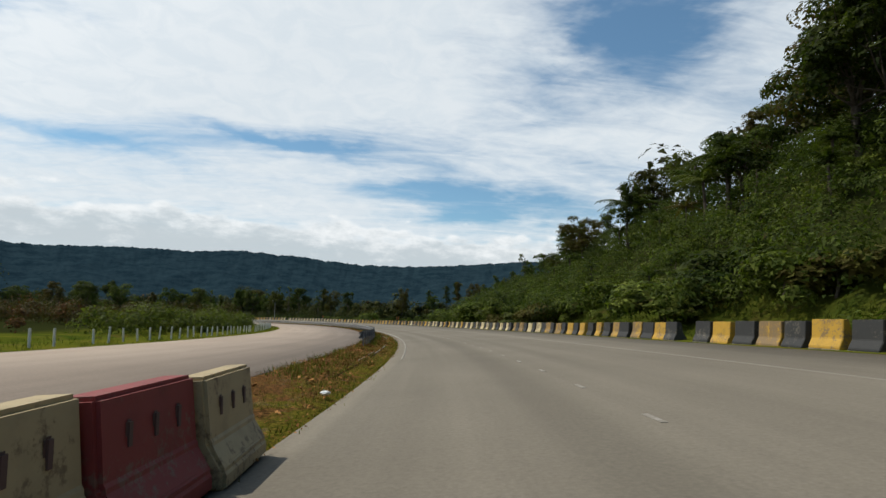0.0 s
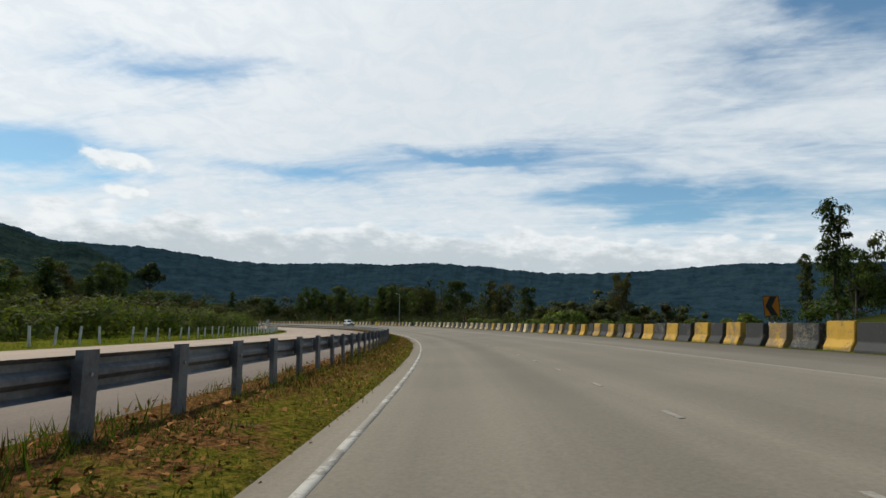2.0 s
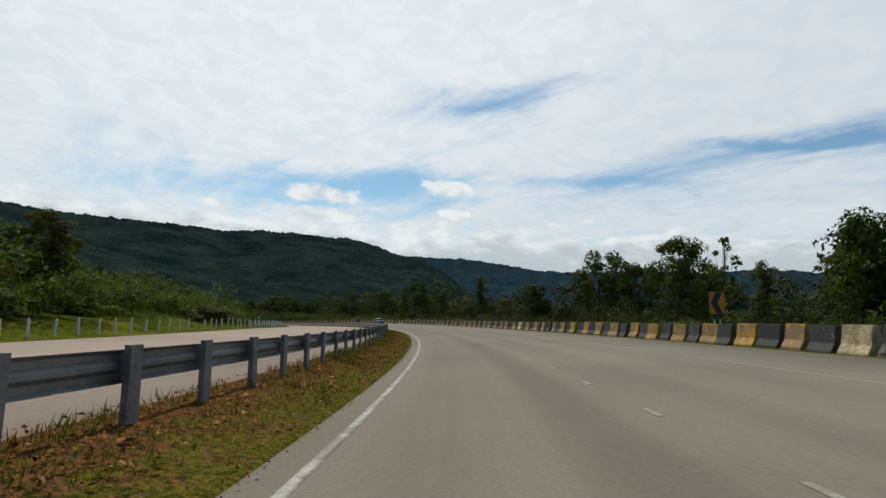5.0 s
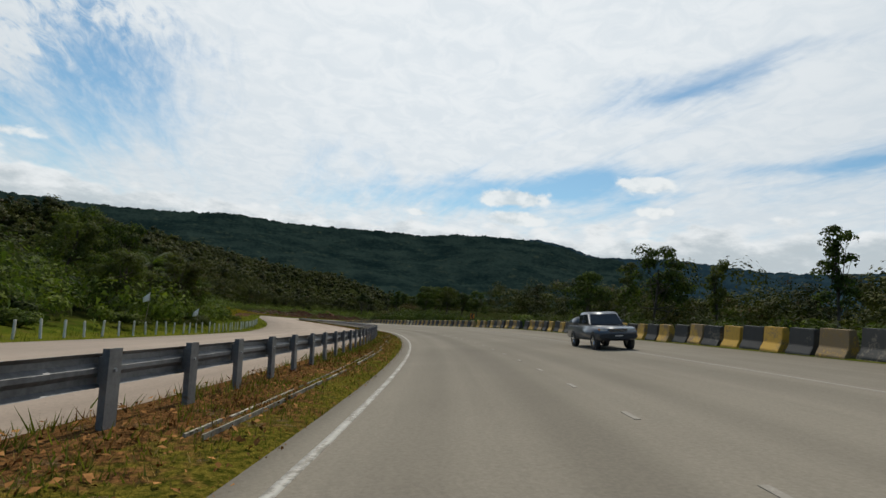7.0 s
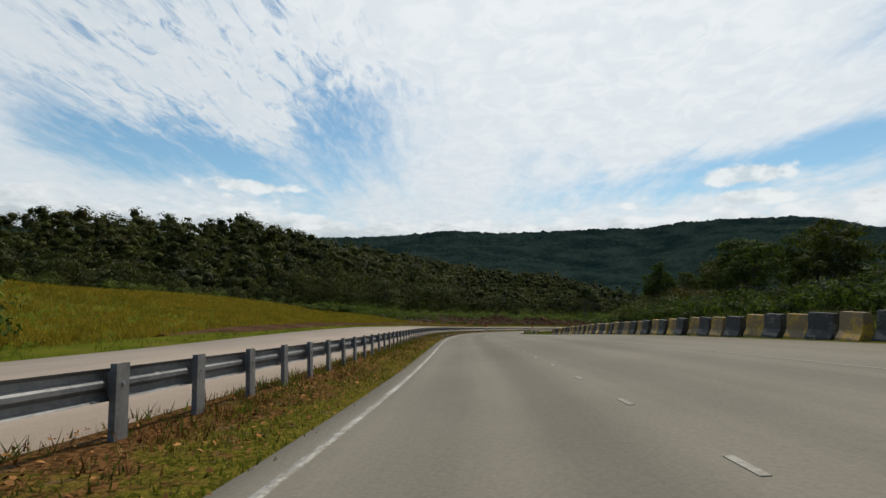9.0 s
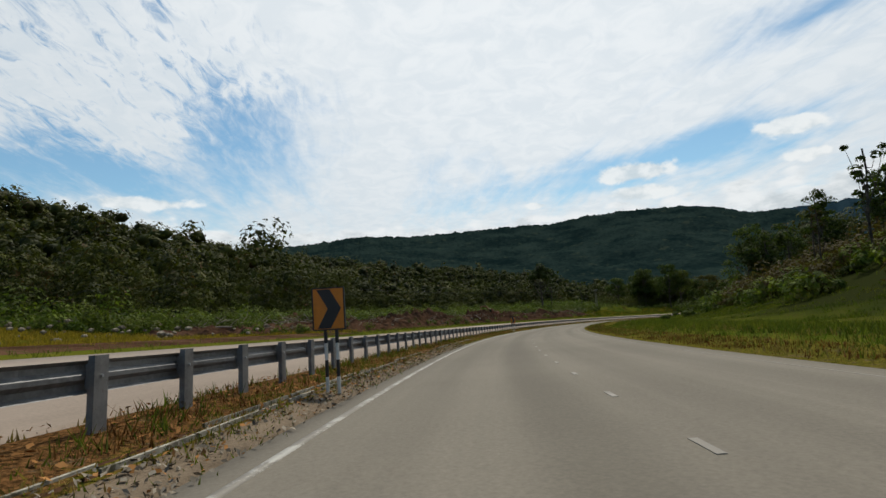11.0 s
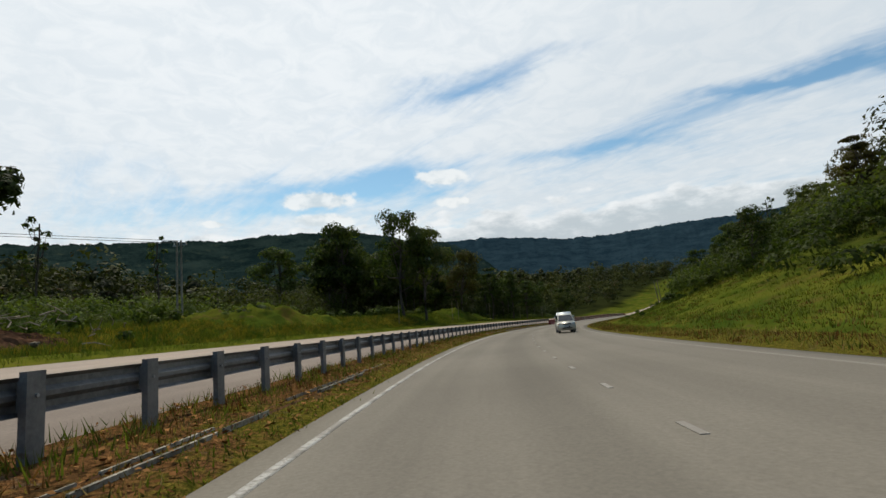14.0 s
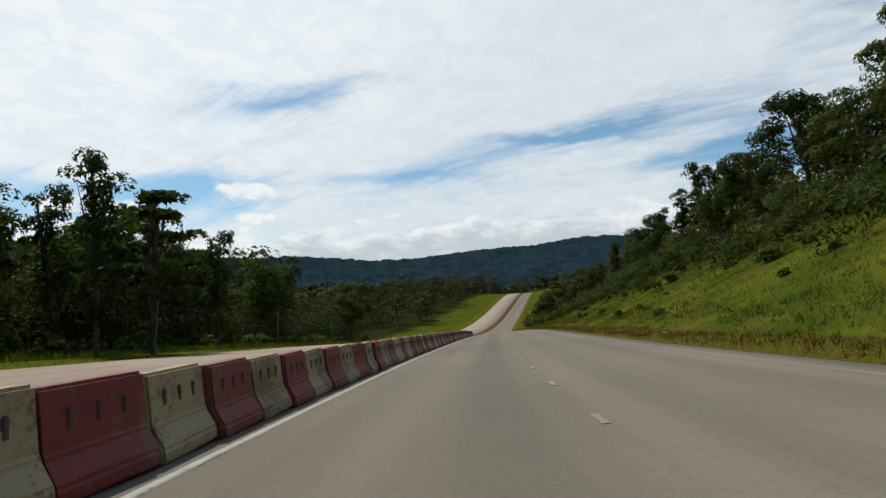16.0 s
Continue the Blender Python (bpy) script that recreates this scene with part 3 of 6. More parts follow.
M_FLOOR = material("land", (0.046, 0.066, 0.007), (0.104, 0.104, 0.014), 0.35, 0.95, bump=0.6, fine=22.0, spots=(0.075, 0.052, 0.024), spot_level=0.60)


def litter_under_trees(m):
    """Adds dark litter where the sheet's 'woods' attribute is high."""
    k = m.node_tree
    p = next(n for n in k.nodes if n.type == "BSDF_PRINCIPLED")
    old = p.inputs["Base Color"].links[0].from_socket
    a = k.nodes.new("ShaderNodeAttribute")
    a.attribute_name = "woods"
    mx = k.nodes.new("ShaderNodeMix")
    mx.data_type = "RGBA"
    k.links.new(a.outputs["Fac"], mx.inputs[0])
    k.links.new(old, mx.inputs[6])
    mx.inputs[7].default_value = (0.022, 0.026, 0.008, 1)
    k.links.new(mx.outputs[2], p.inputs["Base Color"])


def patches(m):
    """Broad patches of greener and of drier, redder growth."""
    k = Nodes(m.node_tree, keep=True)
    p = next(n for n in k.tree.nodes if n.type == "BSDF_PRINCIPLED")
    old = p.inputs["Base Color"].links[0].from_socket
    ob = k.add("ShaderNodeTexCoord").outputs["Object"]
    c = k.mix(k.math("MULTIPLY", k.smooth(k.noise(ob, 0.22, 5.0, 0.65), 0.48, 0.62), 0.65), old, (0.030, 0.056, 0.007))
    c = k.mix(k.math("MULTIPLY", k.smooth(k.noise(ob, 0.31, 5.0, 0.7, 0.6), 0.54, 0.66), 0.60), c, (0.088, 0.055, 0.018))
    k.tree.links.new(c, p.inputs["Base Color"])


patches(M_FLOOR)
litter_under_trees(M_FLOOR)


def ground_sheet():
    def axis(lo, hi, fine):
        mid = np.arange(lo, hi, fine)
        out = [hi]
        step = fine
        while out[-1] < hi + 4200:
            step *= 1.35
            out.append(out[-1] + step)
        left = [lo]
        step = fine
        while left[-1] > lo - 4200:
            step *= 1.35
            left.append(left[-1] - step)
        return np.concatenate([np.array(left[1:])[::-1], mid, np.array(out)])
    gx, gy = axis(-640, 60, 3.5), axis(-60, 760, 3.5)
    X, Y = np.meshgrid(gx, gy, indexing="ij")
    Z = ground_z(X.ravel(), Y.ravel())
    n, m = X.shape
    idx = np.arange(n * m).reshape(n, m)
    F = np.stack([idx[:-1, :-1], idx[1:, :-1], idx[1:, 1:], idx[:-1, 1:]], -1).reshape(-1, 4)
    me = bpy.data.meshes.new("ground")
    me.from_pydata(np.stack([X.ravel(), Y.ravel(), Z], 1).tolist(), [], F.tolist())
    me.materials.append(M_FLOOR)
    me.polygons.foreach_set("use_smooth", [True] * len(me.polygons))
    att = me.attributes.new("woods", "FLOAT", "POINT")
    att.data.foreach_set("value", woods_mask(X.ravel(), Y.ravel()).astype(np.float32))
    tagged(new("ground", me), "uneven green and yellow grassland reaching to the hills", "ground", kind="structure")


ground_sheet()

LONG = stations(-1.7, LAST, 2.0)
tagged(ribbon("road", M_ROAD, LONG, (-0.55, -0.5, 0.0, 2.9, 6.2, 9.3, 9.4), (-0.5, 0.0, 0.0, 0.0, 0.0, 0.0, -0.5)), "worn grey asphalt carriageway with faded lane paint", "road", kind="structure")
tagged(ribbon("road_second", M_ROAD2, LONG, (-12.1, -12.0, -8.0, -3.5, -3.4), (-0.5, 0.06, 0.09, 0.05, -0.5)), "pale sun-bleached asphalt carriageway behind the guard rail", "road", kind="structure")
tagged(ribbon("verge_median", M_MEDIAN, LONG, (-3.5, -3.38, -3.2, -2.7, -2.2, -1.58, -1.3, -0.9, -0.62, -0.52), (-0.2, 0.045, 0.08, 0.10, 0.09, 0.055, 0.04, 0.02, 0.0, -0.03)), "median strip of short turf strewn with red-brown leaf litter", "verge", kind="structure")
tagged(ribbon("verge_left", M_GRASS, LONG, (-17.5, -15.5, -13.5, -12.05), (-1.2, 0.10, 0.06, 0.02)), "low grass verge beside the far carriageway", "verge", kind="structure")
tagged(ribbon("verge_right", M_GRASS, stations(-1.7, 10.75, 2.0), (9.35, 9.8, 11.0, 12.6), (0.0, 0.02, 0.08, -1.2)), "grassy verge behind the concrete barriers", "verge", kind="structure")
tagged(ribbon("verge_right_dry", M_MEDIAN, stations(10.75, LAST, 2.0), (9.35, 9.8, 11.0, 12.6), (0.0, 0.02, 0.08, -1.2)), "dry reddish verge at the foot of the grass slope", "verge", kind="structure")


# painted lines, 6 mm thick
def line_strip(name, mat, a, b, u, wide, step=2.0):
    st = stations(a, b, step)
    return ribbon(name, mat, st, (u - wide / 2, u - wide / 2, u + wide / 2, u + wide / 2), (-0.05, 0.006, 0.006, -0.05), uv=False)


tagged(line_strip("edge_line_start", M_FADED, 0.35, 0.9, 0.0, 0.07), "almost worn away white edge line on the asphalt", "road marking", kind="structure")
tagged(line_strip("edge_line", M_LINE, 0.9, 15.52, 0.0, 0.10), "worn white edge line on the asphalt", "road marking", kind="structure")
tagged(line_strip("edge_line_far", M_LINE, 15.67, 22.5, 0.0, 0.11), "worn white edge line along the plastic barriers", "road marking", kind="structure")
tagged(line_strip("outer_line", M_GONE, -1.0, 22.5, 6.2, 0.07), "faded white line on the asphalt", "road marking", kind="structure")


def dashes():
    """Short lane dashes, each a thin slab of paint."""
    V, F = [], []
    for i in range(300):
        s0 = -0.6 + i * 2.3 / STEP
        if s0 > 17.5:
            break
        a = at([s0, s0, s0 + 0.40 / STEP, s0 + 0.40 / STEP], (2.635, 2.695, 2.695, 2.635), 0.006)
        low = a - np.array((0, 0, 0.04))
        n = len(V)
        V += a.tolist() + low.tolist()
        F += [(n, n + 1, n + 2, n + 3)] + [(n + j, n + 4 + j, n + 4 + (j + 1) % 4, n + (j + 1) % 4) for j in range(4)]
    tagged(mesh_object("lane_dashes", V, F, M_GONE), "row of short, almost worn away lane dashes", "road marking", kind="structure")


dashes()


# ---- the ridges far off ----
RIDGE = ((-180, 4.2), (-60, 5.5), (-40, 6.0), (-18, 6.7), (-10, 6.1), (-4, 5.85), (1, 5.85), (8, 6.5), (14, 6.8), (19, 6.4), (25, 6.3), (33, 5.8), (37, 5.9), (42, 6.4), (45, 6.7), (50, 6.5), (53, 6.5), (55.5, 7.4), (59, 7.95), (64, 8.1), (68, 7.9), (72, 7.4), (76, 7.5), (82, 7.3), (87, 7.1), (93, 7.3), (99, 6.6), (104, 6.2), (112, 6.0), (125, 5.5), (150, 4.8), (180, 4.2), (302, 5.5))


def mountain_range(name, mat, a0, a1, step, near, R, rows, seed, label, ragged, taper=0.0):
    """A wooded ridge round part of the plain: spurs and gullies, with tree crowns along its skyline."""
    cx, cy = -250.0, 200.0
    az = np.arange(a0, a1 + step, step)
    el = np.interp(az, *zip(*RIDGE))
    V = []
    for j in range(rows):
        f = j / (rows - 1)
        d = near + (R - near) * f
        for a, e in zip(az, el):
            ra = radians(a)
            x, y = cx - math.sin(ra) * d, cy + math.cos(ra) * d
            crown = ragged * (abs(noise.noise(Vector((x / 26, y / 26, seed)))) + 0.6 * noise.noise(Vector((x / 11, y / 11, seed + 3))))
            e = e * ease((a - a0) / taper) * ease((a1 - a) / taper) if taper else e
            top = math.tan(radians(e)) * R - 18 + R / 500 * noise.fractal(Vector((ra * 60, 1.7, seed)), 0.7, 2.0, 5)
            spur = noise.fractal(Vector((x / 420, y / 420, 0.4)), 1.0, 2.1, 6)
            fold = 1 - abs(noise.noise(Vector((x / 300, y / 300, 2.2))))
            z = -24 + (top + 24) * (f ** 1.7) + math.sin(f * math.pi) * (spur * 26 + (fold - 0.6) * 40) * (0.35 + f) + crown * (0.3 + 0.7 * f)
            if j > rows - 4:
                z = min(z, top - (rows - 1 - j) * 5 + crown)
            V.append((x, y, z))
    n = len(az)
    F = [(j * n + i, j * n + i + 1, (j + 1) * n + i + 1, (j + 1) * n + i) for j in range(rows - 1) for i in range(n - 1)]
    tagged(mesh_object(name, V, F, mat, smooth=True), label, "mountains", kind="structure")


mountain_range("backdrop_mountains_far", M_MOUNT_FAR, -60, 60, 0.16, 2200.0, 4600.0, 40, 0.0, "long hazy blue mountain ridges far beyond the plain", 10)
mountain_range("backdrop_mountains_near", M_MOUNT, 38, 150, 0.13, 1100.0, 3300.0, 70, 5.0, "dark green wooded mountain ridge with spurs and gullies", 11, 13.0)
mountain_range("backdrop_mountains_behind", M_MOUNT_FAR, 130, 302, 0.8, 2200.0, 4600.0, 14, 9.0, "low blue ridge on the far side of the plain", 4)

# ---- guard rail ----
RAIL_U = -2.75


def guard_rail():
    t = thing("guard_rail", "grey galvanised steel guard rail on wide posts in the median grass", "guard rail", "guard rail sections")
    L = 2.4
    # W-shaped beam on the far side of its posts, with a thickness
    face = [(-0.10, 0.31), (-0.145, 0.34), (-0.145, 0.385), (-0.10, 0.42), (-0.10, 0.455), (-0.145, 0.49), (-0.145, 0.535), (-0.10, 0.565)]
    back = [(x + 0.008, z) for x, z in face][::-1]
    part("beam", prism(face + back, -0.03, L + 0.03), M_STEEL, t)
    for i in range(2):
        y = 0.6 + i * L / 2
        # channel post: web towards the road, flanges behind
        prof = [(-0.055, y - 0.075), (0.0, y - 0.075), (0.0, y + 0.075), (-0.055, y + 0.075), (-0.055, y + 0.060), (-0.014, y + 0.060), (-0.014, y - 0.060), (-0.055, y - 0.060)]
        bm = bmesh.new()
        lo = [bm.verts.new((a, b, -0.5)) for a, b in prof]
        hi = [bm.verts.new((a, b, 0.60)) for a, b in prof]
        bm.faces.new(lo)
        bm.faces.new(hi[::-1])
        for k in range(8):
            bm.faces.new((lo[k], hi[k], hi[(k + 1) % 8], lo[(k + 1) % 8]))
        bmesh.ops.recalc_face_normals(bm, faces=bm.faces)
        part("post", bm, M_POST, t)
        part("spacer", box(-0.078, y, 0.44, 0.044, 0.10, 0.20, 0.005), M_POST, t)
        part("bolt", rod((-0.004, y, 0.44), (0.014, y, 0.44), 0.014, seg=6), M_GALV, t)
    return t


def rail_pose(s0, s1, u):
    a, b = at(s0, u)[0], at(s1, u)[0]
    d = Vector(b) - Vector(a)
    _, h, bk, _ = line_points([s0])
    m = pose(0, 0, 0.09, math.degrees(math.atan2(d.z, math.hypot(d.x, d.y))), math.degrees(bk[0]) * 0.8, math.degrees(math.atan2(-d.x, d.y)))
    return Matrix.Translation(a) @ m


first = guard_rail()
n_rail = int((15.85 - 0.5) * STEP / 2.4)
for i in range(n_rail):
    s0 = 0.5 + i * 2.4 / STEP
    m = rail_pose(s0, s0 + 2.4 / STEP, RAIL_U)
    if i == 0:
        first.matrix_basis = m
    else:
        copy_thing(first, m)


# ---- concrete barriers along the right edge ----
def jersey(mat, label):
    t = thing("concrete_barrier", label, "barrier", "concrete barriers along the road")
    prof = [(-0.24, 0), (0.24, 0), (0.24, 0.06), (0.13, 0.24), (0.075, 0.64), (-0.075, 0.64), (-0.13, 0.24), (-0.24, 0.06)]
    part("block", prism(prof, -0.40, 0.40, 0.012), mat, t)
    part("foot", prism([(-0.25, -0.12), (0.25, -0.12), (0.25, 0.012), (-0.25, 0.012)], -0.395, 0.395), M_CONC, t)
    return t


kinds = [jersey(M_YELLOW, "yellow painted concrete barrier, chipped, at the road's edge"),
         jersey(M_BLACK, "black painted concrete barrier, worn, at the road's edge"),
         jersey(M_WHITE, "faded cream and yellow concrete barrier at the road's edge")]
used = set()
rb = random.Random(5)
joined = []
for i in range(480):
    st = -0.45 + i * 0.955 / STEP
    faded = np.interp(st, (0.0, 1.0, 1.25, 1.6, 2.0, 2.8, 3.5, 4.1, 4.8, 5.5), (0.0, 0.2, 1.0, 0.6, 0.1, 0.1, 0.95, 0.95, 0.2, 0.05))
    k = 1 if i % 2 else (2 if rb.random() < faded else 0)
    if st > 10.66:
        break
    if rb.random() < 0.03:
        continue
    back = 9.75 - 0.2 - float(right_shift(st))
    m = stand(st, back + rb.uniform(-0.08, 0.08), rb.uniform(-0.03, 0.015), rb.uniform(-6, 6), 0.8)
    if back > 10.2:
        m.translation.z = ground_z(m.translation.x, m.translation.y)[0]
    if 5.4 < st < 7.2 or 8.35 < st < 9.85:
        joined.append((k, m))
    elif k in used:
        copy_thing(kinds[k], m)
    else:
        used.add(k)
        kinds[k].matrix_basis = m


# the last eleven stand in a straight row on the grass, where the bank steps back
for i in range(11):
    f = i / 10
    x, y = -270.4 - 9.8 * f + rb.uniform(-0.05, 0.05), 243.8 - 1.1 * f + rb.uniform(-0.08, 0.08)
    bs, bu = road_coords(np.array([x]), np.array([y]))
    k = 1 if i in (0, 1, 3, 4) or (i > 5 and i % 2 == 0) else 2
    copy_thing(kinds[k], pose(x, y, at(bs, np.minimum(bu, EDGE_R))[0][2] - 0.05, rb.uniform(-3, 3), 0, 100 + rb.uniform(-6, 6)) @ Matrix.Scale(0.77, 4))


def joined_barriers():
    """The rest of the row, in one mesh."""
    me = bpy.data.meshes.new("barrier_row")
    bm = bmesh.new()
    for k, m in joined:
        for c in kinds[k].children:
            n0 = len(bm.verts)
            bm.from_mesh(c.data)
            bm.verts.ensure_lookup_table()
            bmesh.ops.transform(bm, matrix=m, verts=bm.verts[n0:])
            bm.faces.ensure_lookup_table()
            for f in bm.faces[-len(c.data.polygons):]:
                f.material_index = 3 if c.name.startswith("foot") else k
    bm.to_mesh(me)
    bm.free()
    for m in (M_YELLOW, M_BLACK, M_WHITE, M_CONC):
        me.materials.append(m)
    tagged(new("barrier_row", me), "long row of yellow and black concrete barriers along the road", "barriers", kind="stuff")


joined_barriers()


# ---- plastic barriers in the median ----
def water_barrier(mat, label):
    t = thing("plastic_barrier", label, "barrier", "red and white plastic barriers")
    prof = [(-0.20, 0), (0.20, 0), (0.20, 0.10), (0.115, 0.25), (0.085, 0.60), (-0.085, 0.60), (-0.115, 0.25), (-0.20, 0.10)]
    body = part("body", prism(prof, -0.39, 0.39, 0.02), mat, t)
    # slots are thin raised blocks; their dark colour paints the shade inside a recess
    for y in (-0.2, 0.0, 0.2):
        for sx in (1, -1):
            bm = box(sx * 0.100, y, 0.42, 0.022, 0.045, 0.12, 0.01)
            part("slot", bm, M_SLOT, t, "slot in a dark colour for its shade")
    for sx in (1, -1):
        part("ledge", box(sx * 0.165, 0, 0.115, 0.06, 0.5, 0.035, 0.012), mat, t)
    part("hinge_lug", box(0, 0.405, 0.35, 0.06, 0.05, 0.3, 0.01), mat, t)
    return t


wb = [water_barrier(M_RED, "dull red plastic water-filled barrier, scuffed, beside the edge line"), water_barrier(M_BONE, "dirty off-white plastic water-filled barrier beside the edge line")]
used = set()
for i in range(96):
    st = 15.69 + (i - 0.36) * 0.80 / STEP
    k = (i + 1) % 2 if i > 3 else 0
    m = stand(st, -0.70 + rb.uniform(-0.04, 0.04), 0.0, rb.uniform(-4, 4), 1.0)
    if k in used:
        copy_thing(wb[k], m)
    else:
        used.add(k)
        wb[k].matrix_basis = m
for i, k in enumerate((1, 0, 1, 0, 0, 1)):
    copy_thing(wb[k], stand(0.082 - i * 0.80 / STEP, -0.72 - 0.03 * i, 0.0, 4 - 3 * (i % 2), 1.0))


# ---- plants ----
def leaves(rng, centres, radii, count, size, squash=0.8, droop=0.25, long=1.0, jitter=0.38):
    """Pointed leaves scattered on the shells of clumps. Returns vertices and faces."""
    n = len(centres)
    c = np.repeat(np.asarray(centres, float), count, 0)
    r = np.repeat(np.asarray(radii, float), count)
    d = rng.normal(size=(n * count, 3))
    d /= np.linalg.norm(d, axis=1)[:, None]
    d[:, 2] = np.where(rng.random(len(d)) < 0.75, np.abs(d[:, 2]), d[:, 2])
    p = c + d * (r * (0.55 + 0.55 * rng.random(len(d)) ** 0.5))[:, None] * np.array((1, 1, squash))
    nrm = d * 1.3 + rng.normal(size=d.shape) * jitter + np.array((0, 0, 0.35))
    nrm /= np.linalg.norm(nrm, axis=1)[:, None]
    a = np.cross(nrm, rng.normal(size=d.shape))
    a /= np.linalg.norm(a, axis=1)[:, None]
    a[:, 2] -= droop
    b = np.cross(nrm, a)
    s = (size * (0.6 + 0.8 * rng.random(len(d))))[:, None]
    V = np.stack([p - a * s * 0.42 * long - b * s * 0.34, p - a * s * 0.30 * long + b * s * 0.36, p + a * s * 0.66 * long], 1).reshape(-1, 3)
    F = np.arange(len(V)).reshape(-1, 3)
    return V, F


GOLD = (1 + 5 ** 0.5) / 2
BALL_V = np.array([(x, y * GOLD, 0) for x in (-1, 1) for y in (-1, 1)] + [(0, x, y * GOLD) for x in (-1, 1) for y in (-1, 1)] + [(y * GOLD, 0, x) for x in (-1, 1) for y in (-1, 1)]) / (1 + GOLD ** 2) ** 0.5
BALL_F = np.array([f if np.dot(np.cross(BALL_V[f[1]] - BALL_V[f[0]], BALL_V[f[2]] - BALL_V[f[0]]), BALL_V[f[0]]) > 0 else f[::-1]
                   for f in itertools.combinations(range(12), 3) if max(np.linalg.norm(BALL_V[f[a]] - BALL_V[f[a - 1]]) for a in range(3)) < 1.2])


def inner_growth(rng, centres, radii, squash=0.85):
    """Closed, lumpy inner growth of clumps, behind their outer leaves."""
    n = len(centres)
    q = rng.normal(size=(n, 3, 3))
    q = np.linalg.qr(q)[0]
    q *= np.sign(np.linalg.det(q))[:, None, None]
    v = np.einsum("kj,nij->nki", BALL_V, q) * rng.uniform(0.8, 1.15, (n, 12, 1)) * np.asarray(radii)[:, None, None] * np.array((1, 1, squash))
    V = (np.asarray(centres)[:, None, :] + v).reshape(-1, 3)
    F = (BALL_F[None] + (np.arange(n) * 12)[:, None, None]).reshape(-1, 3)
    return V, F


def tube(points, radii, seg=6):
    """A bent, tapered limb."""
    V, F = [], []
    for i, (p, r) in enumerate(zip(points, radii)):
        a = Vector(points[min(i + 1, len(points) - 1)]) - Vector(points[max(i - 1, 0)])
        q = a.to_track_quat("Z", "Y")
        for k in range(seg):
            w = 2 * math.pi * k / seg
            V.append(Vector(p) + q @ Vector((math.cos(w) * r, math.sin(w) * r, 0)))
    for i in range(len(points) - 1):
        for k in range(seg):
            F.append((i * seg + k, i * seg + (k + 1) % seg, (i + 1) * seg + (k + 1) % seg, (i + 1) * seg + k))
    return [tuple(v) for v in V], F


def raw_mesh(name, V, F, mat, smooth=False):
    me = bpy.data.meshes.new(name)
    me.from_pydata([tuple(v) for v in V], [], [tuple(f) for f in F])
    me.materials.append(mat)
    if smooth:
        me.polygons.foreach_set("use_smooth", [True] * len(me.polygons))
    return me


def limbs(rng, trunk_top, lean, height, r0, centres, every=2):
    """Trunk and limbs to some of the clumps."""
    pts = [(lean * f * f + 0.03 * height * math.sin(f * 5), lean * 0.4 * f, -0.4 + (trunk_top + 0.4) * f) for f in np.linspace(0, 1, 7)]
    V, F = tube(pts, np.linspace(r0, r0 * 0.45, 7), 7)
    for c in centres[::every]:
        f = rng.uniform(0.45, 0.98)
        k = int(f * 6)
        s = np.array(pts[k])
        m = s * 0.45 + np.array(c) * 0.55 + np.array((0, 0, -0.06 * height))
        v, g = tube([tuple(s), tuple(m), tuple(c)], (r0 * 0.38, r0 * 0.24, r0 * 0.07), 5)
        F += [tuple(i + len(V) for i in q) for q in g]
        V += v
    return V, F


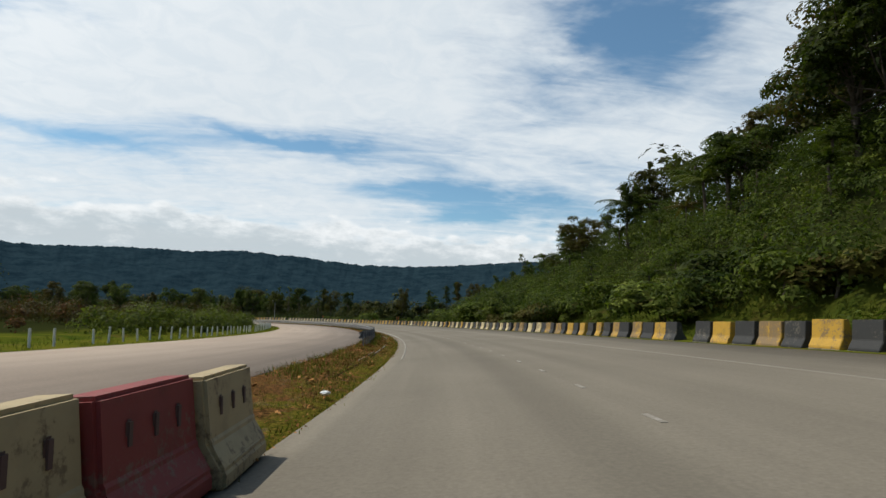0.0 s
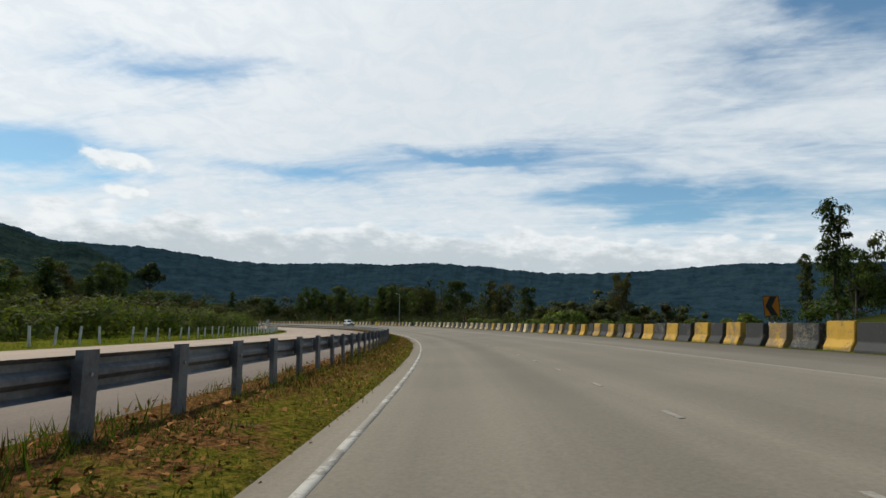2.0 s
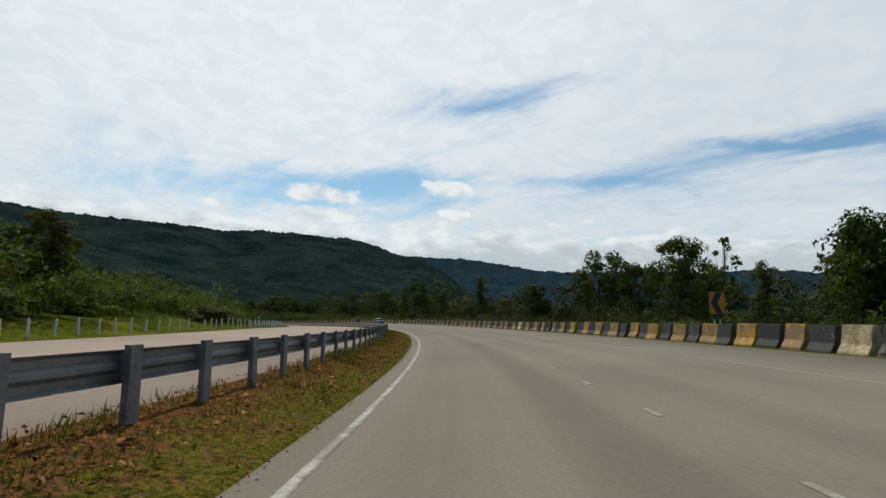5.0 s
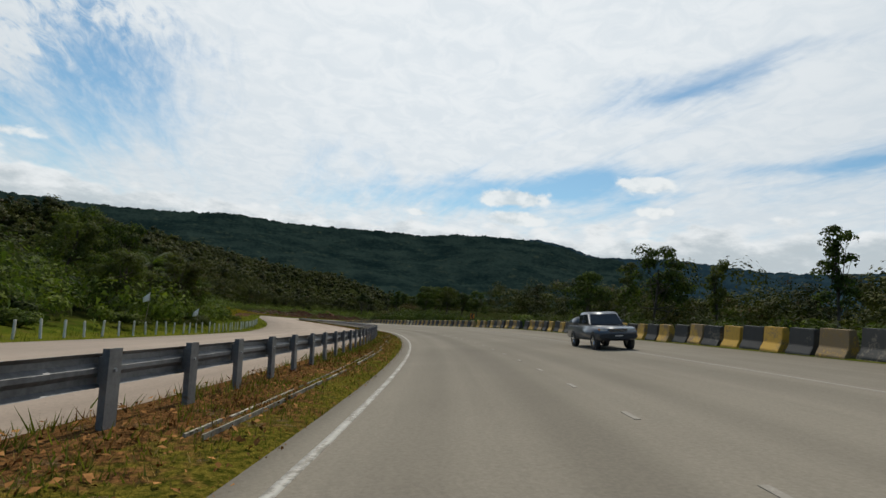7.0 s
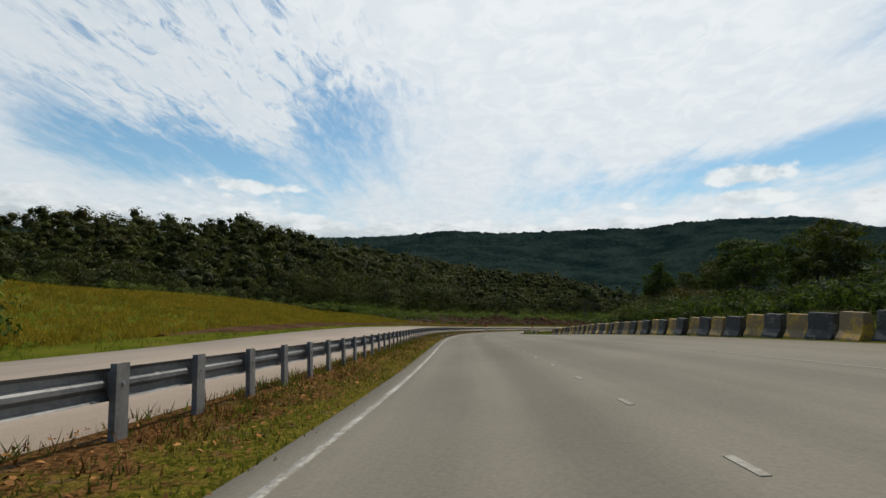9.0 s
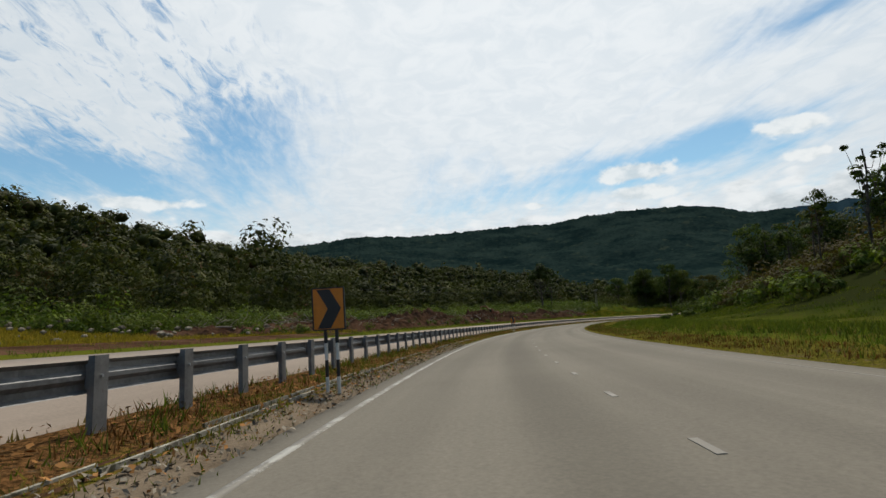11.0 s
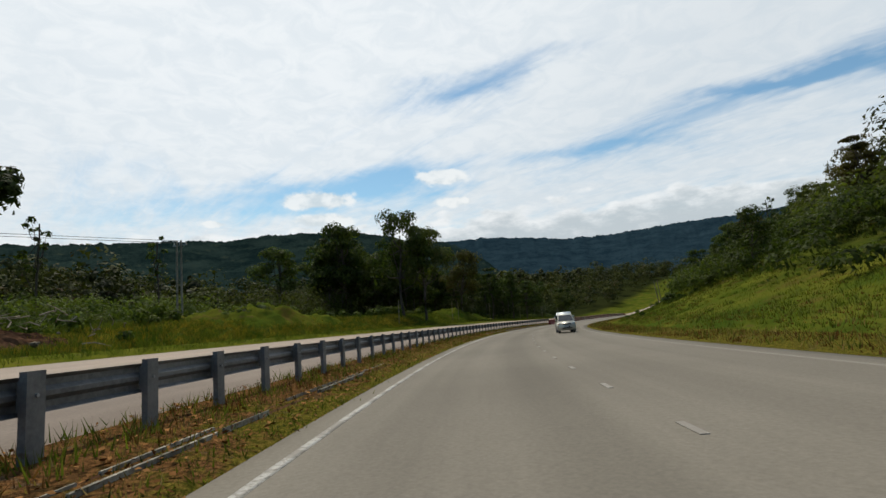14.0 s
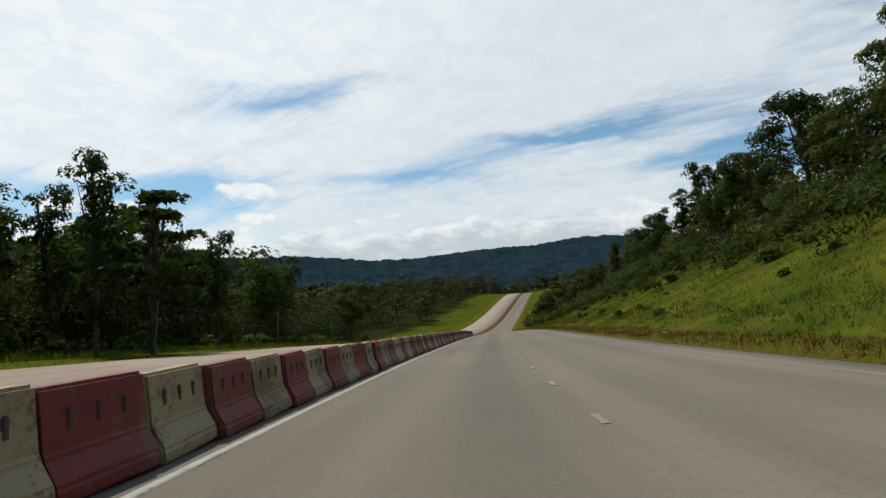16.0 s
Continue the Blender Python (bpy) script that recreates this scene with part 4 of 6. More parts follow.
def tree_meshes(kind, seed):
    """Trunk and crown meshes of a tree 10 m high."""
    rng = np.random.default_rng(seed)
    if kind == "broad":
        n = 30
        h = rng.uniform(0.32, 0.97, n) ** 0.85
        wide = 3.0 * np.sin(np.clip(h, 0.18, 1) * 2.75) ** 0.6 + 0.35
        w = rng.uniform(0, 6.283, n)
        q = wide * rng.uniform(0.35, 1.0, n)
        C = np.stack([np.cos(w) * q, np.sin(w) * q, h * 9.2], 1)
        R = rng.uniform(0.75, 1.45, n)
        V, F = leaves(rng, C, R, 160, 0.27)
        T = limbs(rng, 7.4, rng.uniform(-0.5, 0.5), 10, 0.20, C)
        mat = M_LEAF
    elif kind == "slender":
        n = 24
        h = np.linspace(0.42, 1.0, n)
        w = rng.uniform(0, 6.283, n)
        q = rng.uniform(0.1, 1.0, n) * (1.5 - 0.9 * (h - 0.42))
        C = np.stack([np.cos(w) * q, np.sin(w) * q, h * 9.6], 1)
        R = rng.uniform(0.45, 0.85, n)
        V, F = leaves(rng, C, R, 100, 0.24)
        T = limbs(rng, 9.3, rng.uniform(-0.4, 0.4), 10, 0.15, C, 2)
        mat = M_LEAF
    elif kind == "umbrella":
        n = 30
        w = rng.uniform(0, 6.283, n)
        q = rng.uniform(0.0, 1.0, n) ** 0.6 * 2.5
        C = np.stack([np.cos(w) * q, np.sin(w) * q, 6.7 + 2.7 * (1 - (q / 2.7) ** 2) * rng.uniform(0.2, 1, n) + rng.uniform(-0.9, 0, n)], 1)
        R = rng.uniform(0.6, 1.05, n)
        V, F = leaves(rng, C, R, 130, 0.32)
        T = limbs(rng, 6.6, 0.3, 10, 0.26, C)
        mat = M_LEAF_DK
    elif kind == "tiered":
        C, R = [], []
        for tier in range(6):
            z = 4.2 + tier * 1.02
            reach = 2.9 * (1 - tier / 7.5) * rng.uniform(0.8, 1.1)
            for i in range(7 - tier // 2):
                w = rng.uniform(0, 6.283)
                q = reach * rng.uniform(0.4, 1.0)
                C.append((math.cos(w) * q, math.sin(w) * q, z + rng.uniform(-0.12, 0.12)))
                R.append(rng.uniform(0.6, 1.0))
        C = np.array(C)
        V, F = leaves(rng, C, R, 46, 0.36, squash=0.26)
        T = limbs(rng, 9.2, 0.2, 10, 0.16, C, 2)
        mat = M_LEAF
    elif kind == "bare":
        n = 12
        h = np.linspace(0.5, 1.0, n)
        w = rng.uniform(0, 6.283, n)
        q = rng.uniform(0.4, 1.3, n)
        C = np.stack([np.cos(w) * q, np.sin(w) * q, h * 9.7], 1)
        R = rng.uniform(0.25, 0.5, n)
        V, F = leaves(rng, C, R, 26, 0.34)
        T = limbs(rng, 9.4, 0.5, 10, 0.14, C, 1)
        mat = M_LEAF
    elif kind == "palm":
        V, F = [], []
        for i in range(15):
            w = i * 2.4 + rng.uniform(-0.3, 0.3)
            rise = rng.uniform(0.15, 1.25)
            L = rng.uniform(3.0, 4.2)
            out = np.array((math.cos(w), math.sin(w), 0))
            side = np.array((-math.sin(w), math.cos(w), 0))
            prev = None
            for k in range(24):
                f = k / 23
                p = np.array((0, 0, 5.6)) + out * L * f * math.cos(rise * (1 - f * 0.6)) + np.array((0, 0, 1)) * (L * f * math.sin(rise) - 2.0 * f * f)
                if k:
                    for s in (1, -1):
                        base = len(V)
                        tip = p + side * s * 0.70 * math.sin(0.35 + f * 2.5) + out * 0.32 - np.array((0, 0, 0.25 + 0.1 * (k % 3)))
                        V += [tuple(prev), tuple(p), tuple(tip)]
                        F.append((base, base + 1, base + 2))
                prev = p
        T = tube([(0, 0, -0.4), (0.1, 0, 2.5), (0, 0.05, 5.7)], (0.22, 0.18, 0.16), 7)
        mat = M_LEAF
    else:
        # shrub, 2.2 m high when drawn at scale 1
        n = 14
        w = rng.uniform(0, 6.283, n)
        q = rng.uniform(0, 1.0, n) ** 0.6 * 1.5
        C = np.stack([np.cos(w) * q, np.sin(w) * q, rng.uniform(0.25, 1.5, n) * (1.25 - q / 2.4)], 1)
        R = rng.uniform(0.4, 0.75, n)
        V, F = leaves(rng, C, R, 150, 0.17, long=1.3)
        T = tube([(0, 0, -0.3), (0.1, 0.05, 0.5), (0.05, 0.1, 1.2)], (0.06, 0.05, 0.03), 5)
        mat = M_LEAF_LT if seed % 2 else M_LEAF
    return raw_mesh("trunk", *T, M_BARK, True), raw_mesh("crown", V, F, mat)


KINDS = {"broad": [tree_meshes("broad", s) for s in (1, 2, 3, 4)], "slender": [tree_meshes("slender", s) for s in (11, 12)], "umbrella": [tree_meshes("umbrella", 21)],
         "tiered": [tree_meshes("tiered", s) for s in (31, 32)], "bare": [tree_meshes("bare", s) for s in (41, 42)], "palm": [tree_meshes("palm", s) for s in (51, 52)],
         "shrub": [tree_meshes("shrub", s) for s in (61, 62, 63)]}
TREE_LABEL = {"broad": ("tree", "leafy green broadleaf tree with an uneven crown", "tree"), "slender": ("tree", "tall slender tree with a narrow sparse crown", "tree"),
              "umbrella": ("tree", "tall lone dark tree with a rounded crown on a bare trunk", "tree"), "tiered": ("tree", "tree with flat layered tiers of leaves", "tree"),
              "bare": ("tree", "thin tree with sparse leaves and bare twigs", "tree"), "palm": ("palm", "green palm with long arching fronds on the slope", "palm"),
              "shrub": ("shrub", "low dense green shrub on the verge", "shrub")}
rt = random.Random(11)


def plant(kind, x, y, height, dz=0.0, fat=1.0):
    trunk, crown = rt.choice(KINDS[kind])
    name, label, cat = TREE_LABEL[kind]
    t = thing(name, label, cat, {"tree": "trees along the road", "palm": "palms on the slope", "shrub": "shrubs along the road"}[name])
    for me in (trunk, crown):
        o = new(me.name.split(".")[0], me)
        o.parent = t
    unit = {"shrub": 2.0, "palm": 7.5}.get(kind, 10.0)
    s = height / unit
    z = ground_z(x, y)[0] + dz
    t.matrix_basis = Matrix.LocRotScale((x, y, z), Euler((0, 0, rt.uniform(0, 6.28))), (s * fat * rt.uniform(0.9, 1.1), s * fat * rt.uniform(0.9, 1.1), s))
    return t


def road_xy(st, u):
    return at(st, u)[0][:2]


def band(kind, n, st0, st1, u0, u1, h0, h1, fat=1.0):
    """n plants scattered between two stations and two offsets."""
    rt.seed(int(st0 * 1000 + st1 * 77 + abs(u0) * 13))
    for i in range(n):
        st = st0 + (st1 - st0) * (i + rt.random()) / n
        u = rt.uniform(u0, u1)
        k = rt.choice(kind) if isinstance(kind, tuple) else kind
        plant(k, *road_xy(st, u), rt.uniform(h0, h1), fat=fat)


def plant_at(kind, fat, places):
    """Single trees at x, y with their heights."""
    for x, y, h in places:
        plant(kind, x, y, h, fat=fat)


# right: the steep wooded slope at the start, thinning out along the bend
band(("broad", "broad", "slender"), 14, 0.1, 0.75, 21, 35, 8.0, 11.5, 1.1)
band(("broad", "broad", "slender"), 18, 0.75, 1.6, 22, 36, 5.5, 7.5, 1.1)
band("broad", 6, 0.6, 1.05, 36, 44, 10.0, 13.0, 0.9)
band(("broad", "slender"), 8, 1.5, 2.0, 30, 42, 5.5, 8.0, 1.0)
band("palm", 34, 0.2, 2.0, 12.8, 24, 1.8, 3.8)
band("palm", 5, 0.6, 1.3, 22, 27, 4.5, 6.0)
band("shrub", 30, 0.0, 2.05, 11.8, 15, 1.4, 2.6, 1.4)
band("shrub", 26, 2.4, 8.6, 11.8, 17, 0.8, 1.7, 1.2)
plant_at("broad", 0.62, ((43, 139, 20), (36, 160, 17), (39, 179, 18), (55, 135, 20), (28, 152, 13)))
plant_at("slender", 0.75, ((50, 150, 19), (30, 172, 15), (47, 128, 19), (34, 143, 16), (44, 166, 17)))
plant_at("bare", 1.0, ((38, 133, 18), (33, 128, 17)))
band(("slender", "broad", "slender"), 9, 2.05, 2.6, 17, 30, 4.0, 6.0, 0.9)
plant_at("broad", 0.55, ((3, 193, 14.4), (-21, 235, 14.5)))
plant("shrub", *road_xy(3.5, 22), 4.0)
band(("broad", "slender", "broad", "bare"), 20, 5.0, 6.8, 38, 54, 12.0, 15.5, 0.85)
plant_at("broad", 0.8, ((-40, 220, 14.8), (-108, 256, 16), (-70, 239, 14.8), (-64, 247, 15.0)))
band(("broad", "broad", "slender"), 10, 6.8, 9.4, 42, 66, 12.0, 16.0, 0.9)
band(("broad", "broad"), 9, 10.0, 11.2, 30, 44, 7.0, 9.5, 1.1)
# right: second slope
band(("broad", "slender", "bare"), 26, 11.35, 13.0, 25, 42, 5.0, 8.5, 1.0)
plant_at("bare", 1.3, ((-333, 296, 14.4), (-331.5, 298, 12.8)))
plant_at("slender", 0.8, ((-334, 297, 14.0),))
plant_at("broad", 0.75, ((-307, 283, 10.2), (-306, 273.5, 6.6), (-309, 286, 9.0)))
band(("broad", "slender", "tiered"), 12, 14.2, 15.5, 27, 38, 4.0, 5.5)
band(("broad", "slender", "tiered"), 8, 13.3, 15.2, 30, 42, 4.5, 6.5)
band("shrub", 16, 11.0, 15.6, 15, 26, 0.5, 1.2, 1.3)
band(("broad", "slender", "broad", "bare"), 20, 15.6, 16.7, 27, 42, 4.5, 6.5)
band(("broad", "slender", "broad"), 26, 16.6, 17.9, 24, 38, 5.5, 8.0)
band(("broad", "broad", "slender"), 14, 17.9, 19.6, 16.5, 28, 4.5, 7.0, 1.1)
band("shrub", 7, 15.4, 18.4, 13.5, 24, 0.4, 0.9, 1.4)
band(("broad", "slender", "broad", "tiered"), 18, 13.5, 17.9, 18.5, 25, 3.0, 4.6, 0.95)
plant_at("slender", 1.0, ((-427, 413, 9.6), (-425.5, 410, 8.2)))
band(("broad", "slender", "tiered"), 10, 17.2, 19.2, 24, 34, 5.0, 7.0)
# left: beyond the second carriageway
band(("broad", "broad", "slender"), 9, 2.6, 5.4, -64, -30, 5.0, 7.5)
band(("broad", "broad", "palm", "slender"), 8, 5.0, 7.2, -56, -30, 5, 8, 1.2)
band(("broad", "broad", "slender"), 10, 7.0, 9.3, -50, -26, 5, 8.5, 1.25)
for st, u, h in ((8.58, -27, 8.5), (8.68, -31, 9.5), (8.45, -30, 8)):
    plant("broad", *road_xy(st, u), h, fat=0.95)
plant_at("broad", 0.9, ((-84, 146.5, 9.2), (-86, 150, 8.4), (-88, 141, 8.0)))
plant_at("shrub", 1.2, ((-77, 152, 3.6), (-75, 155.5, 3.0), (-80, 147.5, 4.2), (-82, 144, 4.0)))
plant_at("umbrella", 0.8, ((-79, 151, 10.8),))
band(("broad", "broad", "slender"), 9, 2.6, 4.5, -27, -19.5, 2.6, 4.6, 1.35)
band(("broad", "broad", "slender"), 8, 5.1, 5.9, -25, -18.8, 4.0, 6.0, 1.25)
band(("broad", "broad", "palm"), 8, 8.1, 8.8, -26, -19, 4.5, 6.5, 1.2)
band("shrub", 26, 4.5, 9.6, -22, -17.5, 0.9, 2.0, 1.5)
band("shrub", 34, 11.2, 14.6, -46, -34, 1.0, 2.2, 1.5)
plant_at("umbrella", 0.95, ((-435, 282.6, 15.6),))
plant("bare", *road_xy(14.95, -44), 10)
plant("bare", *road_xy(15.1, -38), 9)
band(("broad", "broad", "broad", "slender"), 22, 15.58, 16.02, -40, -29, 9.4, 12.4, 1.0)
plant_at("broad", 0.8, ((-439, 327, 14.8), (-446, 322, 14.4), (-438, 330, 13.2), (-449, 347, 12.2), (-456, 340, 14.5)))
band(("broad", "slender", "broad"), 16, 15.95, 16.42, -36, -26, 8.5, 11.0, 0.95)
band(("broad", "broad"), 4, 15.95, 16.45, -42, -31, 8.0, 10.0, 1.0)
band(("broad", "tiered", "slender", "broad"), 20, 16.3, 18.2, -36, -20, 8, 10.5, 0.95)
band(("slender",), 4, 16.45, 17.0, -23, -19, 8.5, 10.0)
band(("broad", "slender", "broad"), 9, 16.5, 17.5, -31, -22, 8.5, 10.5, 0.95)
plant_at("slender", 1.0, ((-452, 363, 9.6),))
plant_at("tiered", 1.0, ((-449, 364, 8.9), (-450, 355, 10.3)))
band("shrub", 14, 14.9, 18.4, -24, -20, 0.6, 1.5, 1.4)


def leaf_stuff(name, V, F, mat, label, category):
    me = bpy.data.meshes.new(name)
    me.vertices.add(len(V))
    me.vertices.foreach_set("co", V.astype(np.float32).ravel())
    n = F.shape[1]
    me.loops.add(len(F) * n)
    me.loops.foreach_set("vertex_index", F.astype(np.int32).ravel())
    me.polygons.add(len(F))
    me.polygons.foreach_set("loop_start", np.arange(0, len(F) * n, n, dtype=np.int32))
    me.update(calc_edges=True)
    me.materials.append(mat)
    return tagged(new(name, me), label, category, kind="stuff")


def undergrowth(name, n, st0, st1, u0, u1, h0, h1, mat, seed, label, per=110, size=0.23, inner=0.0):
    """A closed thicket of leaves from the ground up."""
    rng = np.random.default_rng(seed)
    st, u = rng.uniform(st0, st1, n), rng.uniform(u0, u1, n)
    P = at(st, u)
    g = ground_z(P[:, 0], P[:, 1])
    h = rng.uniform(h0, h1, n)
    C = np.stack([P[:, 0], P[:, 1], g + h * rng.uniform(0.2, 0.7, n)], 1)
    r = h * rng.uniform(0.45, 0.7, n)
    V, F = leaves(rng, C, r, per, size, squash=0.9, long=1.2)
    if inner:
        VI, FI = inner_growth(rng, C, r * inner)
        V, F = np.concatenate([V, VI]), np.concatenate([F, FI + len(V)])
    leaf_stuff(name, V, F, mat, label, "undergrowth")


undergrowth("undergrowth_start", 820, -0.6, 2.1, 11.8, 34, 1.2, 3.2, M_LEAF, 81, "dense tangled green undergrowth climbing the steep slope", per=260, size=0.13)
undergrowth("undergrowth_young", 220, -0.4, 2.05, 11.4, 26, 0.8, 2.4, M_LEAF_LT, 82, "bright green ferns and creepers on the steep slope", per=220, size=0.14)
undergrowth("undergrowth_bend", 420, 2.0, 9.2, 13, 30, 0.6, 1.7, M_LEAF, 83, "low green scrub behind the concrete barriers", per=170, size=0.14)
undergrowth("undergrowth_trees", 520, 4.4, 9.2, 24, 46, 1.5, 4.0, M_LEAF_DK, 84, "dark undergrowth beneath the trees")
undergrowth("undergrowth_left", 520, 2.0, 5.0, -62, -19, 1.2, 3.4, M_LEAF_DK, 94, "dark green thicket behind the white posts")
undergrowth("undergrowth_edge", 620, 0.9, 5.4, -23, -16.2, 0.8, 2.2, M_LEAF, 97, "green thicket close behind the white marker posts", size=0.2)
undergrowth("undergrowth_mound", 720, 4.4, 9.5, -52, -18.5, 1.2, 4.0, M_LEAF, 85, "dense green thicket over the mound")
undergrowth("undergrowth_russet", 70, 1.0, 9.0, -46, -19, 1.2, 3.4, M_LEAF_RED, 143, "russet brown bushes among the green thicket", per=150, size=0.18)
undergrowth("undergrowth_mound_light", 430, 6.4, 9.5, -36, -17.5, 0.8, 2.8, M_LEAF_LT, 86, "yellow-green bushes at the foot of the mound")
undergrowth("undergrowth_clump", 640, 15.35, 18.3, -44, -28, 2.0, 5.2, M_LEAF, 87, "dark thicket beneath the tall trees")
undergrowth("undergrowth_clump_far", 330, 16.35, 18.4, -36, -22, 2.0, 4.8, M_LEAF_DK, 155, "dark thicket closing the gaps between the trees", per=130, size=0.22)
undergrowth("undergrowth_clump_light", 260, 14.4, 18.3, -28, -21, 0.5, 1.4, M_LEAF_LT, 88, "bright green creepers in front of the trees")
undergrowth("undergrowth_clearing", 620, 11.6, 15.3, -46, -29, 1.2, 3.0, M_LEAF_LT, 89, "rows of bright green bushes behind the soil heaps")
undergrowth("undergrowth_heaps", 150, 11.9, 14.6, -30, -17.5, 0.5, 1.4, M_LEAF_LT, 98, "weeds growing over the soil heaps", size=0.16)
undergrowth("undergrowth_hedge", 420, 17.2, 22.5, -3.2, -1.0, 0.3, 0.7, M_LEAF, 99, "dark weeds filling the far median", size=0.2)
undergrowth("undergrowth_bank", 300, 11.1, 13.2, 23, 38, 0.8, 2.6, M_LEAF_DK, 90, "dense dark green thicket on the bank")
undergrowth("undergrowth_bank_light", 200, 11.1, 13.2, 21, 34, 0.6, 2.0, M_LEAF_LT, 154, "fresh green bushes on the bank")
undergrowth("undergrowth_top_near", 260, 13.2, 15.5, 24, 34, 0.8, 2.4, M_LEAF, 141, "green thicket on the grass bank", size=0.2)
undergrowth("undergrowth_top", 640, 13.6, 18.2, 25, 40, 1.0, 3.2, M_LEAF, 91, "dense green thicket along the top of the grass slope")
undergrowth("undergrowth_creeper", 90, 15.0, 18.2, 12.5, 22, 0.15, 0.45, M_LEAF_LT, 92, "low bright green creepers on the grass slope", size=0.2)
undergrowth("undergrowth_inner", 200, 9.6, 11.2, 19, 38, 0.8, 2.4, M_LEAF, 93, "green bushes behind the last barriers")
undergrowth("undergrowth_slope_edge", 170, 15.7, 18.2, 19.5, 26, 0.7, 2.0, M_LEAF, 152, "green bushes spilling down the grass slope", per=140, size=0.18)
undergrowth("undergrowth_slope_front", 460, 13.3, 18.2, 17.2, 26, 0.8, 2.3, M_LEAF, 153, "bushes along the lower edge of the trees on the slope", per=130, size=0.18)
undergrowth("undergrowth_crest", 170, 18.1, 21.5, 12.5, 22, 0.5, 1.6, M_LEAF, 151, "green scrub on the slope beyond the crest", per=120, size=0.22)


def woods(name, n, place, h0, h1, seed, label, per=130, leaf=0.105):
    """Far woods: many joined crowns."""
    rng = np.random.default_rng(seed)
    xy = place(rng, n)
    off_road = np.abs(road_coords(xy[:, 0], xy[:, 1])[1])
    xy, off_road = xy[off_road > 29], off_road[off_road > 29]
    z = ground_z(xy[:, 0], xy[:, 1])
    VS, FS, off = [], [], 0
    for (x, y), g, d in zip(xy, z, off_road):
        h = rng.uniform(h0, h1) * (1.45 if rng.random() < 0.06 else 1.0)
        m = 7
        w = rng.uniform(0, 6.283, m)
        q = rng.uniform(0.0, 0.30, m) * h
        C = np.stack([x + np.cos(w) * q, y + np.sin(w) * q, g + h * rng.uniform(0.25, 0.92, m)], 1)
        r = rng.uniform(0.13, 0.24, m) * h
        r[:3] *= 1.25
        # crowns near the road have more and smaller leaves, far ones a closed heart
        if d < 95:
            V, F = leaves(rng, C, r, int(per * 2.4) // m, leaf * 0.62 * h, jitter=0.22, droop=0.15)
        else:
            V, F = leaves(rng, C, r, max(per - 40, 60) // m, leaf * 1.12 * h, jitter=0.16, droop=0.1)
            VI, FI = inner_growth(rng, C[:3], r[:3] * 0.60)
            V, F = np.concatenate([V, VI]), np.concatenate([F, FI + len(V)])
        VS.append(V)
        FS.append(F + off)
        off += len(V)
    V, F = np.concatenate(VS), np.concatenate(FS)
    me = bpy.data.meshes.new(name)
    me.vertices.add(len(V))
    me.vertices.foreach_set("co", V.astype(np.float32).ravel())
    me.loops.add(len(F) * 3)
    me.loops.foreach_set("vertex_index", F.astype(np.int32).ravel())
    me.polygons.add(len(F))
    me.polygons.foreach_set("loop_start", np.arange(0, len(F) * 3, 3, dtype=np.int32))
    me.update(calc_edges=True)
    me.materials.append(M_WOODS)
    tagged(new(name, me), label, "woods", kind="stuff")


def along(st0, st1, u0, u1):
    return lambda rng, n: np.array([road_xy(s, u) for s, u in zip(rng.uniform(st0, st1, n), rng.uniform(u0, u1, n))])


def field(x0, x1, y0, y1):
    return lambda rng, n: np.stack([rng.uniform(x0, x1, n), rng.uniform(y0, y1, n)], 1)


undergrowth("undergrowth_foothill", 320, 10.2, 15.6, -125, -62, 1.6, 3.6, M_LEAF, 95, "green bushes climbing the foot of the forested hill", per=190, size=0.27, inner=0.40)
undergrowth("undergrowth_foothill_light", 300, 10.2, 15.6, -110, -52, 1.2, 2.6, M_LEAF_LT, 96, "sunlit yellow-green bushes at the foot of the hill", per=160, size=0.27, inner=0.40)
undergrowth("undergrowth_row", 240, 11.8, 15.0, -34, -27.5, 1.2, 2.6, M_LEAF_LT, 142, "row of sunlit banana-like bushes behind the soil heaps", per=150, size=0.2)
woods("woods_plain", 560, along(5.2, 11, 56, 175), 8, 13, 71, "dense belt of dark green woods on the plain", 240, 0.065)
woods("woods_foothill", 560, along(10.2, 15.6, -135, -68), 4.5, 8.0, 79, "mixed green and russet woods at the foot of the hill", 170)
woods("woods_inner", 380, along(7.4, 10.2, -170, -54), 5, 8.5, 80, "dark green woods inside the bend", 110)
woods("woods_hill", 1500, field(-780, -345, 0, 226), 8, 13, 72, "dense dark green forest covering the hillside", 168, 0.078)
woods("woods_valley", 1500, field(-900, -480, 150, 440), 7, 12, 73, "dense green woods across the valley floor", 84)
woods("woods_left", 520, along(1.0, 9.5, -170, -60), 7, 12, 74, "dark green woods beyond the grass", 98)
woods("woods_beyond", 620, along(17.5, 26, -200, -30), 8, 14, 75, "dark green woods on the left of the far road", 98)
woods("woods_right", 760, along(11.5, 26, 34, 130), 6, 10, 76, "dense dark woods over the right slope", 200, 0.065)
woods("woods_start", 380, along(-1.5, 2.1, 34, 90), 6, 10, 77, "dense woods on the steep slope", 126)
woods("woods_crest", 520, field(-860, -380, 690, 1000), 9, 15, 78, "dark woods beyond the crest of the far road", 84)

